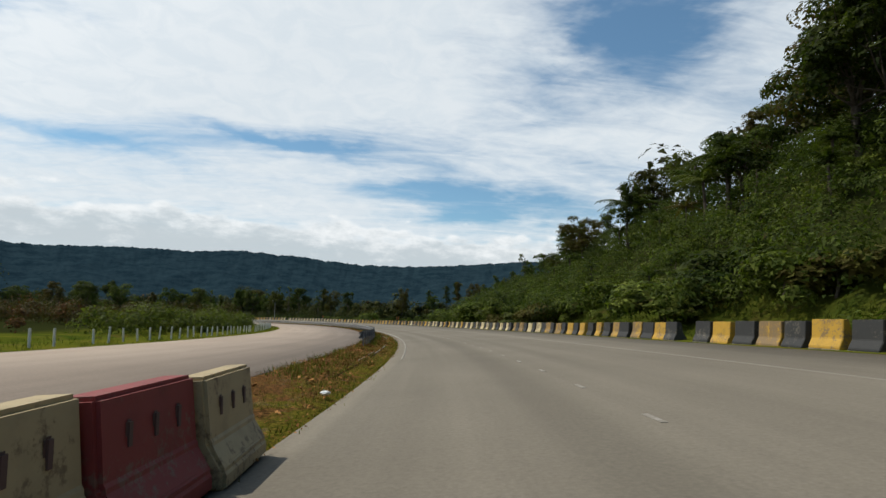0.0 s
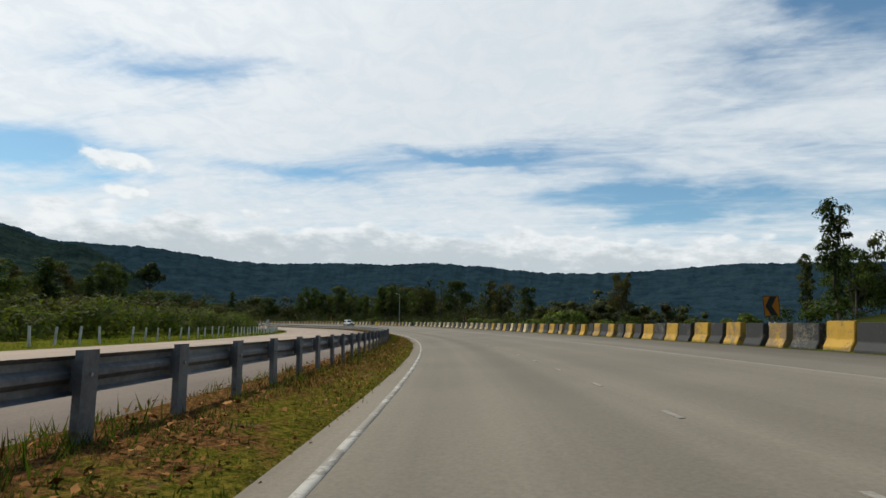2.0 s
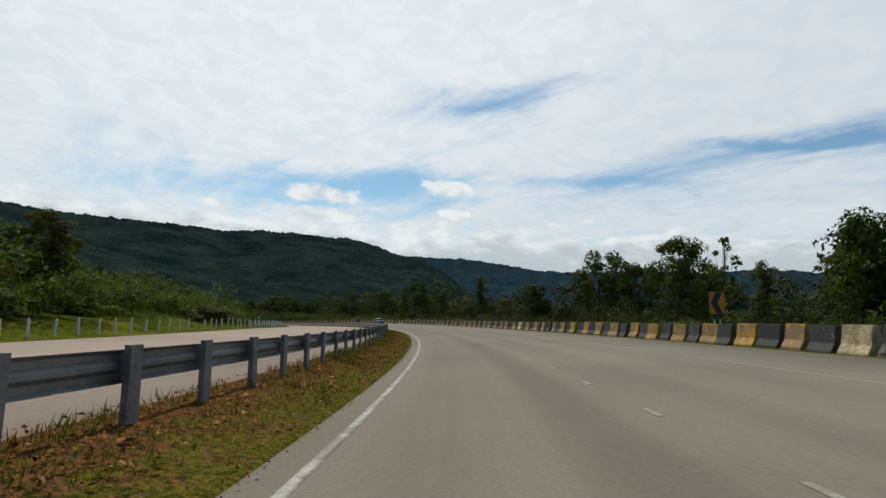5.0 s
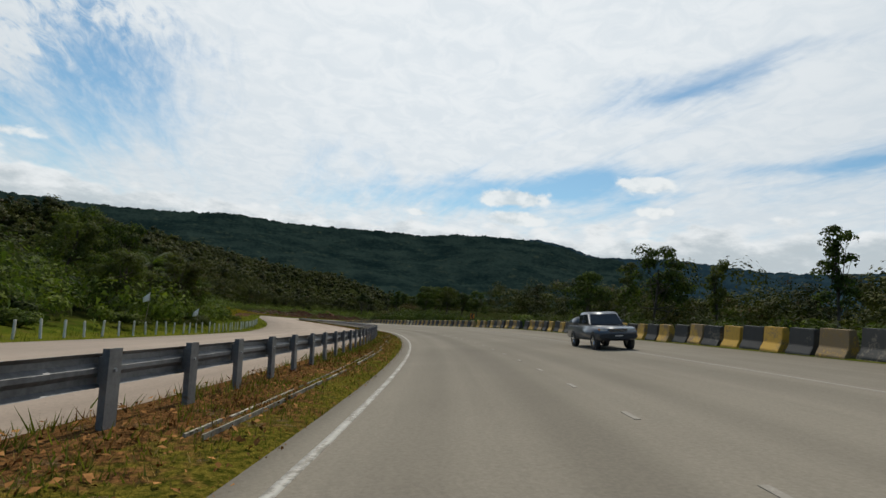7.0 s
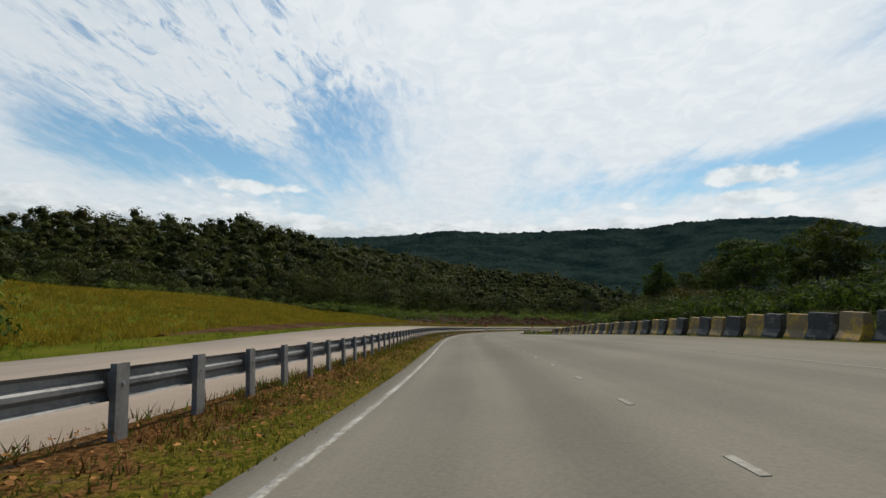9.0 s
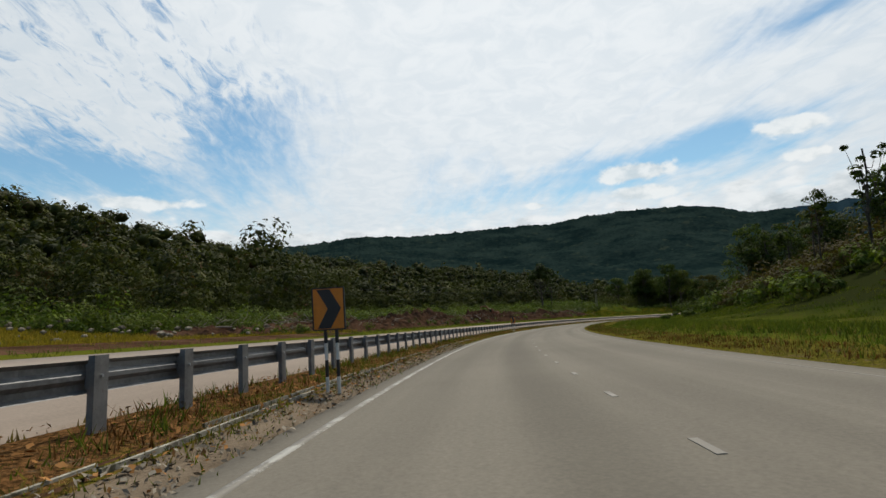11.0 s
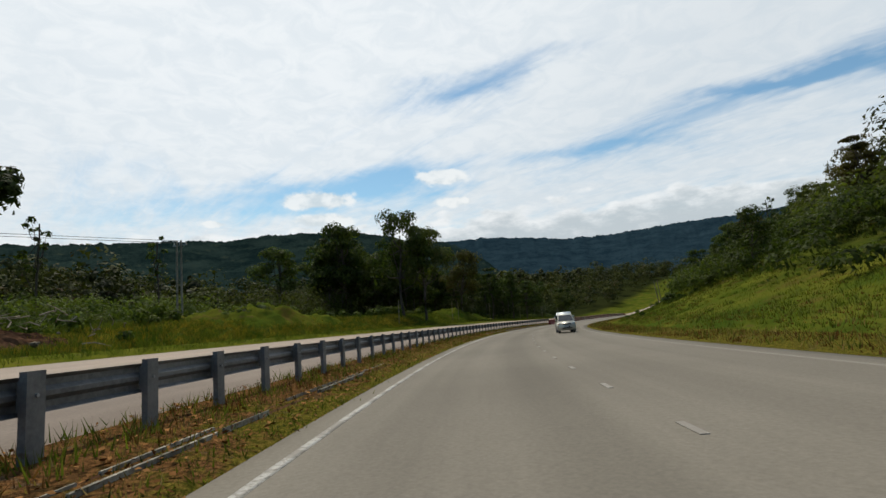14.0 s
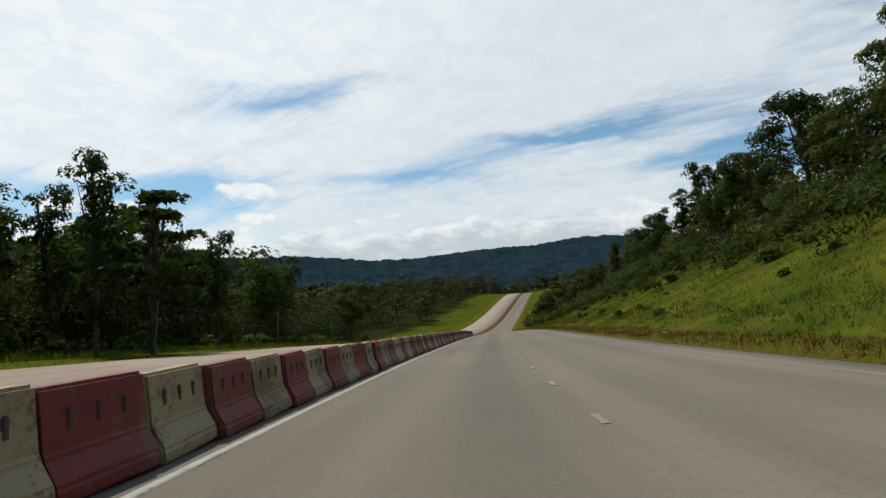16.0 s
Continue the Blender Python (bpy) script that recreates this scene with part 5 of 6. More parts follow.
# ---- grass and litter on the verges ----
def tufts(name, n, st0, st1, u0, u1, h0, h1, mat, seed, label, blades=6, wide=0.007):
    rng = np.random.default_rng(seed)
    st, u = rng.uniform(st0, st1, n), rng.uniform(u0, u1, n)
    keep = noise_mask(st * STEP, u, seed) > rng.random(n) * 0.9
    st, u = st[keep], u[keep]
    P = at(st, u)
    lift = np.interp(u, (-17, -15.5, -13.5, -12.05, -4.1, -3.2, -2.2, -1.3, -0.7, 9.35, 11.0), (0.1, 0.10, 0.06, 0.02, 0.03, 0.08, 0.09, 0.04, 0.0, 0.0, 0.08))
    P[:, 2] += lift - 0.02
    far = (u > 10.9) | (u < -15.6)
    if far.any():
        P[far, 2] = np.maximum(P[far, 2] - 0.3, ground_z(P[far, 0], P[far, 1]))
    P = np.repeat(P, blades, 0)
    m = len(P)
    P[:, :2] += rng.normal(size=(m, 2)) * 0.09
    w = rng.uniform(0, 6.283, m)
    h = rng.uniform(h0, h1, m)
    lean = rng.normal(size=(m, 2)) * 0.35 * h[:, None]
    side = np.stack([np.cos(w), np.sin(w), 0 * w], 1) * (wide * (0.6 + h / h1))[:, None]
    tip = P + np.stack([lean[:, 0], lean[:, 1], h], 1)
    V = np.stack([P - side, P + side, tip], 1).reshape(-1, 3)
    F = np.arange(len(V)).reshape(-1, 3)
    leaf_stuff(name, V, F, mat, label, "grass")


def noise_mask(a, b, seed):
    """Patchiness of planting, 0 to 1."""
    return np.clip(0.62 + 0.35 * np.sin(a * 0.31 + seed) * np.cos(b * 1.9 + a * 0.07) + 0.3 * np.sin(a * 1.3 + b * 2.3 + seed), 0, 1)


tufts("grass_median", 40000, 0.0, 15.75, -2.4, -0.58, 0.02, 0.085, M_BLADES, 101, "short green and yellow grass along the median")
tufts("grass_dry_median", 40000, 0.0, 15.75, -3.35, -1.0, 0.02, 0.09, M_DRY, 102, "dry brown grass and weeds along the median")
tufts("grass_weeds", 6500, 0.2, 15.7, -3.25, -2.1, 0.04, 0.19, M_BLADES, 103, "tall weeds round the guard rail posts", 16, 0.006)
tufts("grass_weeds_red", 4200, 0.2, 15.7, -3.25, -1.8, 0.04, 0.16, M_REDWEED, 110, "reddish brown weeds along the guard rail", 14, 0.006)
tufts("grass_left", 15000, 0.0, 18.5, -17.5, -12.2, 0.10, 0.28, M_BLADES, 104, "rough grass beside the far carriageway")
tufts("grass_right", 9000, -0.6, 10.8, 10.1, 13.5, 0.12, 0.45, M_BLADES, 105, "tall grass behind the concrete barriers")
tufts("grass_slope_tall", 30000, 12.0, 19.0, 11.5, 29, 0.07, 0.22, M_BLADES, 109, "long tussocks of yellow-green grass on the slope", 9, 0.010)
tufts("grass_slope_red", 16000, 10.8, 19.0, 9.6, 12.0, 0.03, 0.10, M_REDWEED, 116, "reddish dead grass along the foot of the slope", 9, 0.010)
tufts("grass_slope", 30000, 10.6, 18.6, 9.7, 21, 0.06, 0.20, M_BLADES, 106, "thick green and yellow grass on the slope")
tufts("grass_slope_dry", 9000, 10.6, 18.6, 9.5, 13, 0.05, 0.17, M_DRY, 107, "dry reddish grass at the foot of the slope")
tufts("grass_bank_right", 12000, 10.5, 12.8, 11.4, 23, 0.08, 0.24, M_BLADES, 123, "thick green grass on the bank behind the last barriers", 9, 0.012)
tufts("grass_bank_left", 12000, 14.0, 18.3, -25, -15.5, 0.18, 0.45, M_BLADES, 114, "long bright grass on the bank before the trees", 9, 0.016)
tufts("grass_mound", 16000, 14.35, 16.3, -26, -15.8, 0.12, 0.34, M_BLADES, 121, "lush bright grass over the low mound", 9, 0.016)
tufts("grass_mound_straw", 5000, 14.2, 15.6, -22, -15.6, 0.12, 0.36, M_STRAW, 122, "straw-yellow grass at the foot of the mound", 9, 0.016)
tufts("grass_bank_far", 9000, 9.4, 12.2, -42, -15.5, 0.15, 0.4, M_STRAW, 115, "straw and green grass on the bank below the hill", 9, 0.018)
tufts("grass_field_straw", 24000, 9.4, 12.2, -50, -15.8, 0.16, 0.45, M_STRAW, 117, "straw-yellow grass over the field below the hill", 9, 0.022)
tufts("grass_slope_weeds", 7000, 12.6, 18.4, 11.6, 20, 0.03, 0.10, M_REDWEED, 118, "patches of reddish weeds in the slope grass", 9, 0.010)
tufts("grass_clearing", 12000, 11.9, 15.4, -24, -13, 0.10, 0.34, M_BLADES, 108, "yellow-green grass before the cleared land")


def flakes(name, n, st0, st1, u0, u1, s0, s1, mat, seed, label, category):
    """Fallen leaves or stones lying about."""
    rng = np.random.default_rng(seed)
    st, u = rng.uniform(st0, st1, n), rng.uniform(u0, u1, n)
    keep = noise_mask(st * STEP + 7, u, seed) > rng.random(n) * 0.8
    st, u = st[keep], u[keep]
    m = len(st)
    P = at(st, u) + np.array((0, 0, 0.03))
    P[:, 2] += np.interp(u, (-4.1, -3.2, -2.2, -1.3, -0.7), (0.03, 0.10, 0.09, 0.04, 0.0))
    a = rng.normal(size=(m, 3)) * np.array((1, 1, 0.5))
    a /= np.linalg.norm(a, axis=1)[:, None]
    b = np.cross(a, np.array((0, 0, 1.0)) + rng.normal(size=(m, 3)) * 0.3)
    s = rng.uniform(s0, s1, m)[:, None]
    V = np.stack([P - a * s, P - b * s * 0.55, P + a * s, P + b * s * 0.55 + np.array((0, 0, 0.01))], 1).reshape(-1, 3)
    leaf_stuff(name, V, np.arange(len(V)).reshape(-1, 4), mat, label, category)


M_LITTERLEAF = material("fallen_leaves", (0.13, 0.058, 0.020), (0.30, 0.15, 0.055), 1.0, 0.9, bump=0, fine=5.0, island=0.6)
M_STONES = material("stones", (0.10, 0.082, 0.062), (0.25, 0.215, 0.165), 2.0, 0.9, bump=0.3, fine=5.0, island=0.55)
flakes("fallen_leaves", 90000, 0.0, 15.7, -3.35, -0.75, 0.012, 0.040, M_LITTERLEAF, 111, "brown fallen leaves on the median", "leaves")
flakes("edge_dirt", 14000, 0.0, 15.7, -0.80, -0.36, 0.006, 0.020, M_LITTERLEAF, 119, "crumbs of soil and dead leaves along the asphalt edge", "dirt")
flakes("gravel", 7000, 9.9, 11.6, -1.5, -0.35, 0.012, 0.04, M_STONES, 112, "loose stones on the shoulder", "gravel")
flakes("gravel_end", 7000, 15.1, 15.72, -1.4, -0.32, 0.010, 0.038, M_STONES, 113, "loose stones before the plastic barriers", "gravel")
G1 = stations(9.8, 11.7, 0.5)
G2 = stations(15.1, 15.74, 0.5)


def feather(st, metres):
    """Sinks the two ends of a strip into the ground."""
    return -0.14 * (1 - ease((st - st[0]) * STEP / metres) * ease((st[-1] - st) * STEP / metres))


tagged(ribbon("shoulder_gravel", M_GRAVEL, G1, (-1.35, -1.3, -0.9, -0.56, -0.50), (-0.1, 0.045, 0.030, 0.012, -0.1), lift=feather(G1, 8.0)), "strip of loose gravel beside the edge line", "shoulder", kind="structure")
tagged(ribbon("shoulder_gravel_end", M_GRAVEL, G2, (-1.35, -1.3, -0.9, -0.56, -0.50), (-0.1, 0.045, 0.030, 0.012, -0.1), lift=feather(G2, 5.0)), "strip of loose gravel beside the edge line", "shoulder", kind="structure")


tagged(ribbon("ditch_left", M_SOIL, stations(9.7, 12.2, 1.0), (-17.2, -16.6, -14.4, -13.6), (-0.05, 0.22, 0.16, -0.05), uv=False, lift=feather(stations(9.7, 12.2, 1.0), 9.0)), "bare brown strip of soil beside the far carriageway", "ditch", kind="structure")


def drain(name, a, b, u, whole=1.0):
    """Narrow concrete drain: a dark sunken bed between two thin lips that are broken and overgrown in places."""
    tagged(ribbon(name, M_SOIL, stations(a, b, 1.0), (u - 0.15, u - 0.12, u - 0.10, u + 0.10, u + 0.12, u + 0.15), (-0.05, 0.075, 0.04, 0.035, 0.07, -0.05), uv=False), "narrow open drain filled with dark soil", "drain", kind="structure")
    rd = random.Random(name)
    V, F = [], []
    for side in (-1, 1):
        s = a
        while s < b - 0.01:
            L = rd.uniform(0.5, 2.6) / STEP
            if rd.random() < whole * (0.74 if side < 0 else 0.58):
                lift, tilt = rd.uniform(0.078, 0.098), rd.uniform(-0.02, 0.02)
                ss = np.linspace(s, min(s + L, b), 4)
                n = len(V)
                for q in ss:
                    for du, dz in ((-0.024, 0.0), (-0.020, lift), (0.018, lift + tilt * 0.3), (0.024, 0.0)):
                        V.append(at(q, u + side * 0.125 + du + tilt * (q - s) * STEP * 0.4, dz)[0])
                for i in range(3):
                    for c in range(3):
                        F.append((n + i * 4 + c, n + i * 4 + c + 1, n + i * 4 + c + 5, n + i * 4 + c + 4))
                F += [(n, n + 1, n + 2, n + 3), (n + 12, n + 15, n + 14, n + 13)]
            s += L + rd.uniform(0.02, 0.35) / STEP
    tagged(mesh_object(name + "_lips", V, F, M_LIP), "broken pale concrete lips of a narrow drain", "drain", kind="structure")


drain("drain_1", 0.22, 1.9, -1.55, 0.6)
drain("drain_2", 7.1, 8.35, -1.6, 1.25)
drain("drain_3", 9.7, 11.75, -1.55)
drain("drain_4", 12.6, 14.3, -1.6)
drain("drain_5", 14.9, 15.72, -1.55)


# ---- posts, flags and poles on the left verge ----
def marker_post(name, label, height, mat, r=0.045):
    bm = rod((0, 0, -0.3), (0, 0, height), r, r * 0.92, 8)
    bmesh.ops.bevel(bm, geom=[e for e in bm.edges if all(v.co.z > height - 0.01 for v in e.verts)], offset=r * 0.35, segments=2, affect="EDGES")
    me = bpy.data.meshes.new(name)
    bm.to_mesh(me)
    bm.free()
    me.materials.append(mat)
    return me, label


post_me, post_label = marker_post("marker_post", "short white painted marker post in the grass", 0.66, M_POSTW)
rp = random.Random(21)
for i in range(270):
    st = 0.45 + i * 1.22 / STEP
    if rp.random() < 0.06:
        continue
    o = tagged(new("marker_post", post_me), post_label, "post", "white marker posts")
    o.matrix_basis = stand(st, -13.3 + rp.uniform(-0.06, 0.06), 0.03, 0, 0.5) @ pose(0, 0, rp.uniform(-0.06, 0.04), rp.uniform(-3, 3), rp.uniform(-4, 4), 0)


def flag(st, u, height, turn):
    t = thing("flag", "small white flag on a thin leaning pole beside the road", "flag", "white flags")
    part("pole", rod((0, 0, -0.3), (0.06, 0, height), 0.014, 0.009, 6), M_TIMBER, t)
    V, F = [], []
    for i in range(7):
        for j in range(5):
            f, g = i / 6, j / 4
            V.append((0.06 - 0.30 * f, 0.05 * math.sin(f * 6 + g), height - 0.02 - 0.42 * g * (1 - 0.35 * f) - 0.28 * f))
    for i in range(6):
        for j in range(4):
            F.append((i * 5 + j, i * 5 + j + 1, i * 5 + j + 6, i * 5 + j + 5))
    c = mesh_object("cloth", V, F, M_LITTER, t, True)
    c.modifiers.new("thickness", "SOLIDIFY").thickness = 0.004
    t.matrix_basis = stand(st, u, 0.0, turn)


for st, u, h, a in ((3.62, -14.2, 1.6, 20), (3.78, -14.4, 1.5, -10), (3.98, -14.6, 1.4, 30), (7.72, -14.6, 2.2, 10), (7.90, -14.2, 1.6, 25), (4.55, -14.6, 1.5, 0)):
    flag(st, u, h, a)

pole_me, pole_label = marker_post("verge_pole", "tall thin grey timber pole on the verge before the trees", 3.1, M_TIMBER, 0.034)
for st in (15.44, 15.86, 15.92, 16.27, 16.68, 17.1, 17.5):
    o = tagged(new("verge_pole", pole_me), pole_label, "pole", "pale poles on the verge")
    x, y = road_xy(st, -17.6)
    o.matrix_basis = Matrix.Translation((x, y, ground_z(x, y)[0])) @ pose(0, 0, 0, rp.uniform(-2, 2), rp.uniform(-2, 2), 0)


def power_pole(st, u, height):
    t = thing("power_pole", "pair of grey utility poles with a crossarm and insulators", "utility pole", "utility poles")
    for x in (-0.28, 0.28):
        part("pole", rod((x, 0, -0.5), (x * 0.8, 0, height), 0.085, 0.06, 9), M_CONC, t)
    part("crossarm", box(0, 0.09, height - 0.35, 1.5, 0.08, 0.10, 0.01), M_GALV, t)
    part("brace", rod((-0.25, 0.06, height - 1.0), (0.55, 0.06, height - 0.4), 0.02, seg=6), M_GALV, t)
    for x in (-0.65, 0.0, 0.65):
        part("insulator", rod((x, 0.09, height - 0.3), (x, 0.09, height - 0.08), 0.045, 0.03, 8), M_POSTW, t)
    x, y = road_xy(st, u)
    z = ground_z(x, y)[0]
    t.matrix_basis = pose(x, y, z, 0, 0, 25)
    return Vector((x, y, z + height - 0.1))


pa, pb = power_pole(14.86, -25, 6.2), power_pole(13.7, -72, 7.0)
for k in (-0.6, 0.6):
    pts = [pa.lerp(pb, f) + Vector((k, 0, -1.2 * math.sin(f * math.pi))) for f in np.linspace(0, 1, 15)]
    V, F = tube([tuple(p) for p in pts], [0.018] * 15, 5)
    tagged(mesh_object("power_cable", V, F, M_TRIM), "thin sagging power cable between utility poles", "cable", "power cables")


def street_lamp(st, u, height):
    t = thing("street_lamp", "tall thin grey steel street lamp behind the barriers", "street lamp")
    part("pole", rod((0, 0, -0.4), (-0.15, 0, height), 0.075, 0.035, 10), M_GALV, t)
    part("base", box(0, 0, 0.1, 0.3, 0.3, 0.3, 0.02), M_CONC, t)
    part("arm", rod((-0.15, 0, height - 0.02), (-0.60, 0, height + 0.10), 0.028, 0.022, 8), M_GALV, t)
    head = part("lamp_head", prism([(-0.98, height + 0.06), (-0.55, height + 0.05), (-0.55, height + 0.14), (-0.75, height + 0.19), (-0.95, height + 0.15)], -0.10, 0.10, 0.015), M_SILVER, t)
    part("lens", box(-0.78, 0, height + 0.05, 0.3, 0.14, 0.03, 0.008), M_LAMPGL, head)
    x, y = road_xy(st, u)
    t.matrix_basis = pose(x, y, ground_z(x, y)[0], 0, 0, math.degrees(line_points([st])[1][0]))


street_lamp(4.44, 10.9, 6.6)


def timber_pole(x, y, height, lean):
    """A stripped, slightly crooked timber pole on the slope."""
    pts = [(lean * f + 0.04 * math.sin(f * 4), 0.03 * math.sin(f * 7), -0.5 + (height + 0.5) * f) for f in np.linspace(0, 1, 8)]
    V, F = tube(pts, np.linspace(0.07, 0.05, 8), 8)
    o = tagged(mesh_object("timber_pole", V, F, M_TIMBER, smooth=True), "bare pale timber pole leaning on the slope before the trees", "pole", "timber poles")
    o.matrix_basis = pose(x, y, ground_z(x, y)[0], 0, 0, 26)


timber_pole(-417.9, 356.6, 3.3, -0.3)
timber_pole(-417.2, 354.5, 3.3, -0.4)


# ---- chevron signs ----
def chevron(st, u, width, height, foot, right=True, lean=0.0, dz=0.0):
    """Board with a black chevron on amber, on two banded posts, its face towards the start of the road."""
    t = thing("chevron_sign", "amber road sign with a black chevron on black and white posts", "road sign", "chevron signs")
    board = part("board", box(0, 0, foot + height / 2, width, 0.02, height, 0.006), M_AMBER, t)
    s = 1 if right else -1
    w, h, z0 = width, height, foot
    bm = bmesh.new()
    pts = [(-0.36 * s * w, 0.03 * h), (0.06 * s * w, 0.03 * h), (0.40 * s * w, 0.5 * h), (0.06 * s * w, 0.97 * h), (-0.36 * s * w, 0.97 * h), (-0.02 * s * w, 0.5 * h)]
    a = [bm.verts.new((x, -0.013, z0 + z)) for x, z in pts]
    b = [bm.verts.new((x, -0.017, z0 + z)) for x, z in pts]
    for q in ((0, 1, 2, 5), (5, 2, 3, 4)):
        bm.faces.new([b[i] for i in q])
    for i in range(6):
        bm.faces.new((a[i], a[(i + 1) % 6], b[(i + 1) % 6], b[i]))
    bmesh.ops.recalc_face_normals(bm, faces=bm.faces)
    part("chevron", bm, M_SIGNBLK, board, "black chevron arrow")
    rim = bmesh.new()
    for x, z, sx, sz in ((-w / 2, h / 2, 0.016, h + 0.016), (w / 2, h / 2, 0.016, h + 0.016), (0, 0, w, 0.016), (0, h, w, 0.016)):
        box(x, 0, z0 + z, sx, 0.034, sz, bm=rim)
    part("rim", rim, M_SIGNBLK, board)
    for x in (-0.16 * w, 0.20 * w):
        for k in range(6):
            zz = -0.4 + k * (foot + 0.44) / 6
            part("post_band", rod((x, 0.035, zz), (x, 0.035, zz + (foot + 0.44) / 6), 0.024, seg=8), M_SIGNBLK if k % 2 else M_POSTW, t)
        part("bracket", box(x, 0.018, foot + height * 0.3, 0.07, 0.03, 0.05, 0.004), M_GALV, t)
    t.matrix_basis = stand(st, u, dz, 0, 0.6) @ pose(0, 0, 0, 0, lean, 0)


chevron(11.17, -0.98, 0.42, 0.54, 0.86, True)
chevron(12.24, -0.98, 0.42, 0.54, 0.80, True)
chevron(2.38, 10.5, 0.46, 0.58, 0.80, False)
chevron(3.60, 10.5, 0.46, 0.58, 0.80, False)
chevron(5.45, 10.5, 0.56, 0.78, 0.95, False)
chevron(6.60, 10.5, 0.46, 0.58, 0.80, False)
chevron(8.38, 10.5, 0.46, 0.58, 0.80, False)


# ---- cleared land with soil heaps ----
def soil_heap(st, u, length, width, height, seed, grassy=False):
    n, m = 84, 46
    x0, y0 = road_xy(st, u)
    h = float(line_points([st])[1][0])
    V = []
    for i in range(n):
        for j in range(m):
            a, c = i / (n - 1) * 2 - 1, j / (m - 1) * 2 - 1
            px, py = c * width / 2, a * length / 2
            x, y = x0 + math.cos(h) * px - math.sin(h) * py, y0 + math.sin(h) * px + math.cos(h) * py
            q = Vector((x * 0.45, y * 0.45, seed))
            dome = max(0.0, 1 - a * a) ** 0.7 * max(0.0, 1 - c * c) ** 0.8
            V.append((x, y, dome * height * (0.75 + 0.6 * noise.fractal(q, 0.8, 2.0, 6)) + min(1.0, dome * 3) * 0.22 * noise.fractal(q * 3.3, 0.6, 2.0, 4) - 0.12))
    xy = np.array(V)
    xy[:, 2] += ground_z(xy[:, 0], xy[:, 1])
    F = [(i * m + j, i * m + j + 1, (i + 1) * m + j + 1, (i + 1) * m + j) for i in range(n - 1) for j in range(m - 1)]
    if grassy:
        tagged(mesh_object("grass_mound", xy, F, M_FLOOR, smooth=True), "low mound overgrown with bright green grass", "mound", "grass mounds")
        return
    o = mesh_object("soil_mound", xy, F, M_SOIL)
    tagged(o, "bare red-brown soil mound on the cleared land", "mound", "soil mounds")


for k, (st, u, L, W, H) in enumerate(((12.0, -25, 16, 9, 1.2), (12.3, -22, 20, 10, 1.7), (12.65, -22, 18, 11, 2.1), (13.0, -23, 18, 11, 2.3), (13.35, -22, 18, 10, 2.1), (13.7, -22, 18, 10, 2.2), (14.1, -22, 18, 10, 2.0), (14.4, -23, 14, 9, 1.4), (12.5, -30, 24, 12, 2.0), (13.2, -30, 26, 12, 2.2), (13.9, -30, 22, 12, 2.0))):
    soil_heap(st, u, L, W, H, k * 3.1)


for k, (st, u, L, W, H) in enumerate(((16.05, -20.5, 14, 6, 1.3), (16.3, -21, 14, 6, 1.1), (15.0, -22, 20, 8, 1.2))):
    soil_heap(st, u, L, W, H, 50 + k * 3.1, True)


def rubble():
    rng = np.random.default_rng(131)
    bm = bmesh.new()
    for i in range(420):
        st, u = rng.uniform(11.4, 14.5), rng.uniform(-31, -17.5)
        x, y = road_xy(st, u)
        s = rng.uniform(0.05, 0.22) * (1 if rng.random() < 0.9 else 2)
        z = ground_z(x, y)[0] + rng.uniform(0.1, 0.9)
        n0 = len(bm.verts)
        bmesh.ops.create_icosphere(bm, subdivisions=1, radius=s)
        bm.verts.ensure_lookup_table()
        for v in bm.verts[n0:]:
            v.co = Vector((v.co.x * 1.3, v.co.y, v.co.z * 0.7)) * rng.uniform(0.75, 1.25) + Vector((x, y, z))
    me = bpy.data.meshes.new("rubble")
    bm.to_mesh(me)
    bm.free()
    me.materials.append(M_STONES)
    tagged(new("rubble", me), "broken stones scattered over the soil heaps", "rubble", kind="stuff")


rubble()
rl = random.Random(33)
for i in range(16):
    st, u = rl.uniform(11.9, 14.4), rl.uniform(-26, -18)
    x, y = road_xy(st, u)
    L = rl.uniform(1.2, 3.2)
    V, F = tube([(-L / 2, 0, 0), (0, 0.08, 0.05), (L / 2, 0, 0)], (0.10, 0.09, 0.06), 8)
    o = tagged(mesh_object("log", V, F, M_TIMBER, smooth=True), "pale dead log lying on the soil heap", "log", "dead logs")
    o.matrix_basis = pose(x, y, ground_z(x, y)[0] + rl.uniform(0.5, 1.1), 0, rl.uniform(-14, 14), rl.uniform(0, 180))


def brushwood():
    """Torn roots, branches and dead stalks strewn over the soil heaps."""
    rng = np.random.default_rng(151)
    V, F = [], []
    for i in range(700):
        st, u = rng.uniform(11.9, 14.6), rng.uniform(-30, -17.8)
        x, y = road_xy(st, u)
        g = ground_z(x, y)[0] + rng.uniform(0.2, 1.5)
        L = rng.uniform(0.4, 1.6)
        w, e = rng.uniform(0, 6.283), rng.uniform(-0.2, 0.7)
        d = np.array((math.cos(w) * math.cos(e), math.sin(w) * math.cos(e), math.sin(e))) * L
        p = np.array((x, y, g))
        v, f = tube([tuple(p), tuple(p + d * 0.5 + rng.normal(size=3) * 0.12), tuple(p + d)], (0.035, 0.028, 0.010), 4)
        F += [tuple(k + len(V) for k in q) for q in f]
        V += v
    tagged(mesh_object("brushwood", V, F, M_TIMBER), "torn roots and dead branches strewn over the soil", "brushwood", kind="stuff")


brushwood()


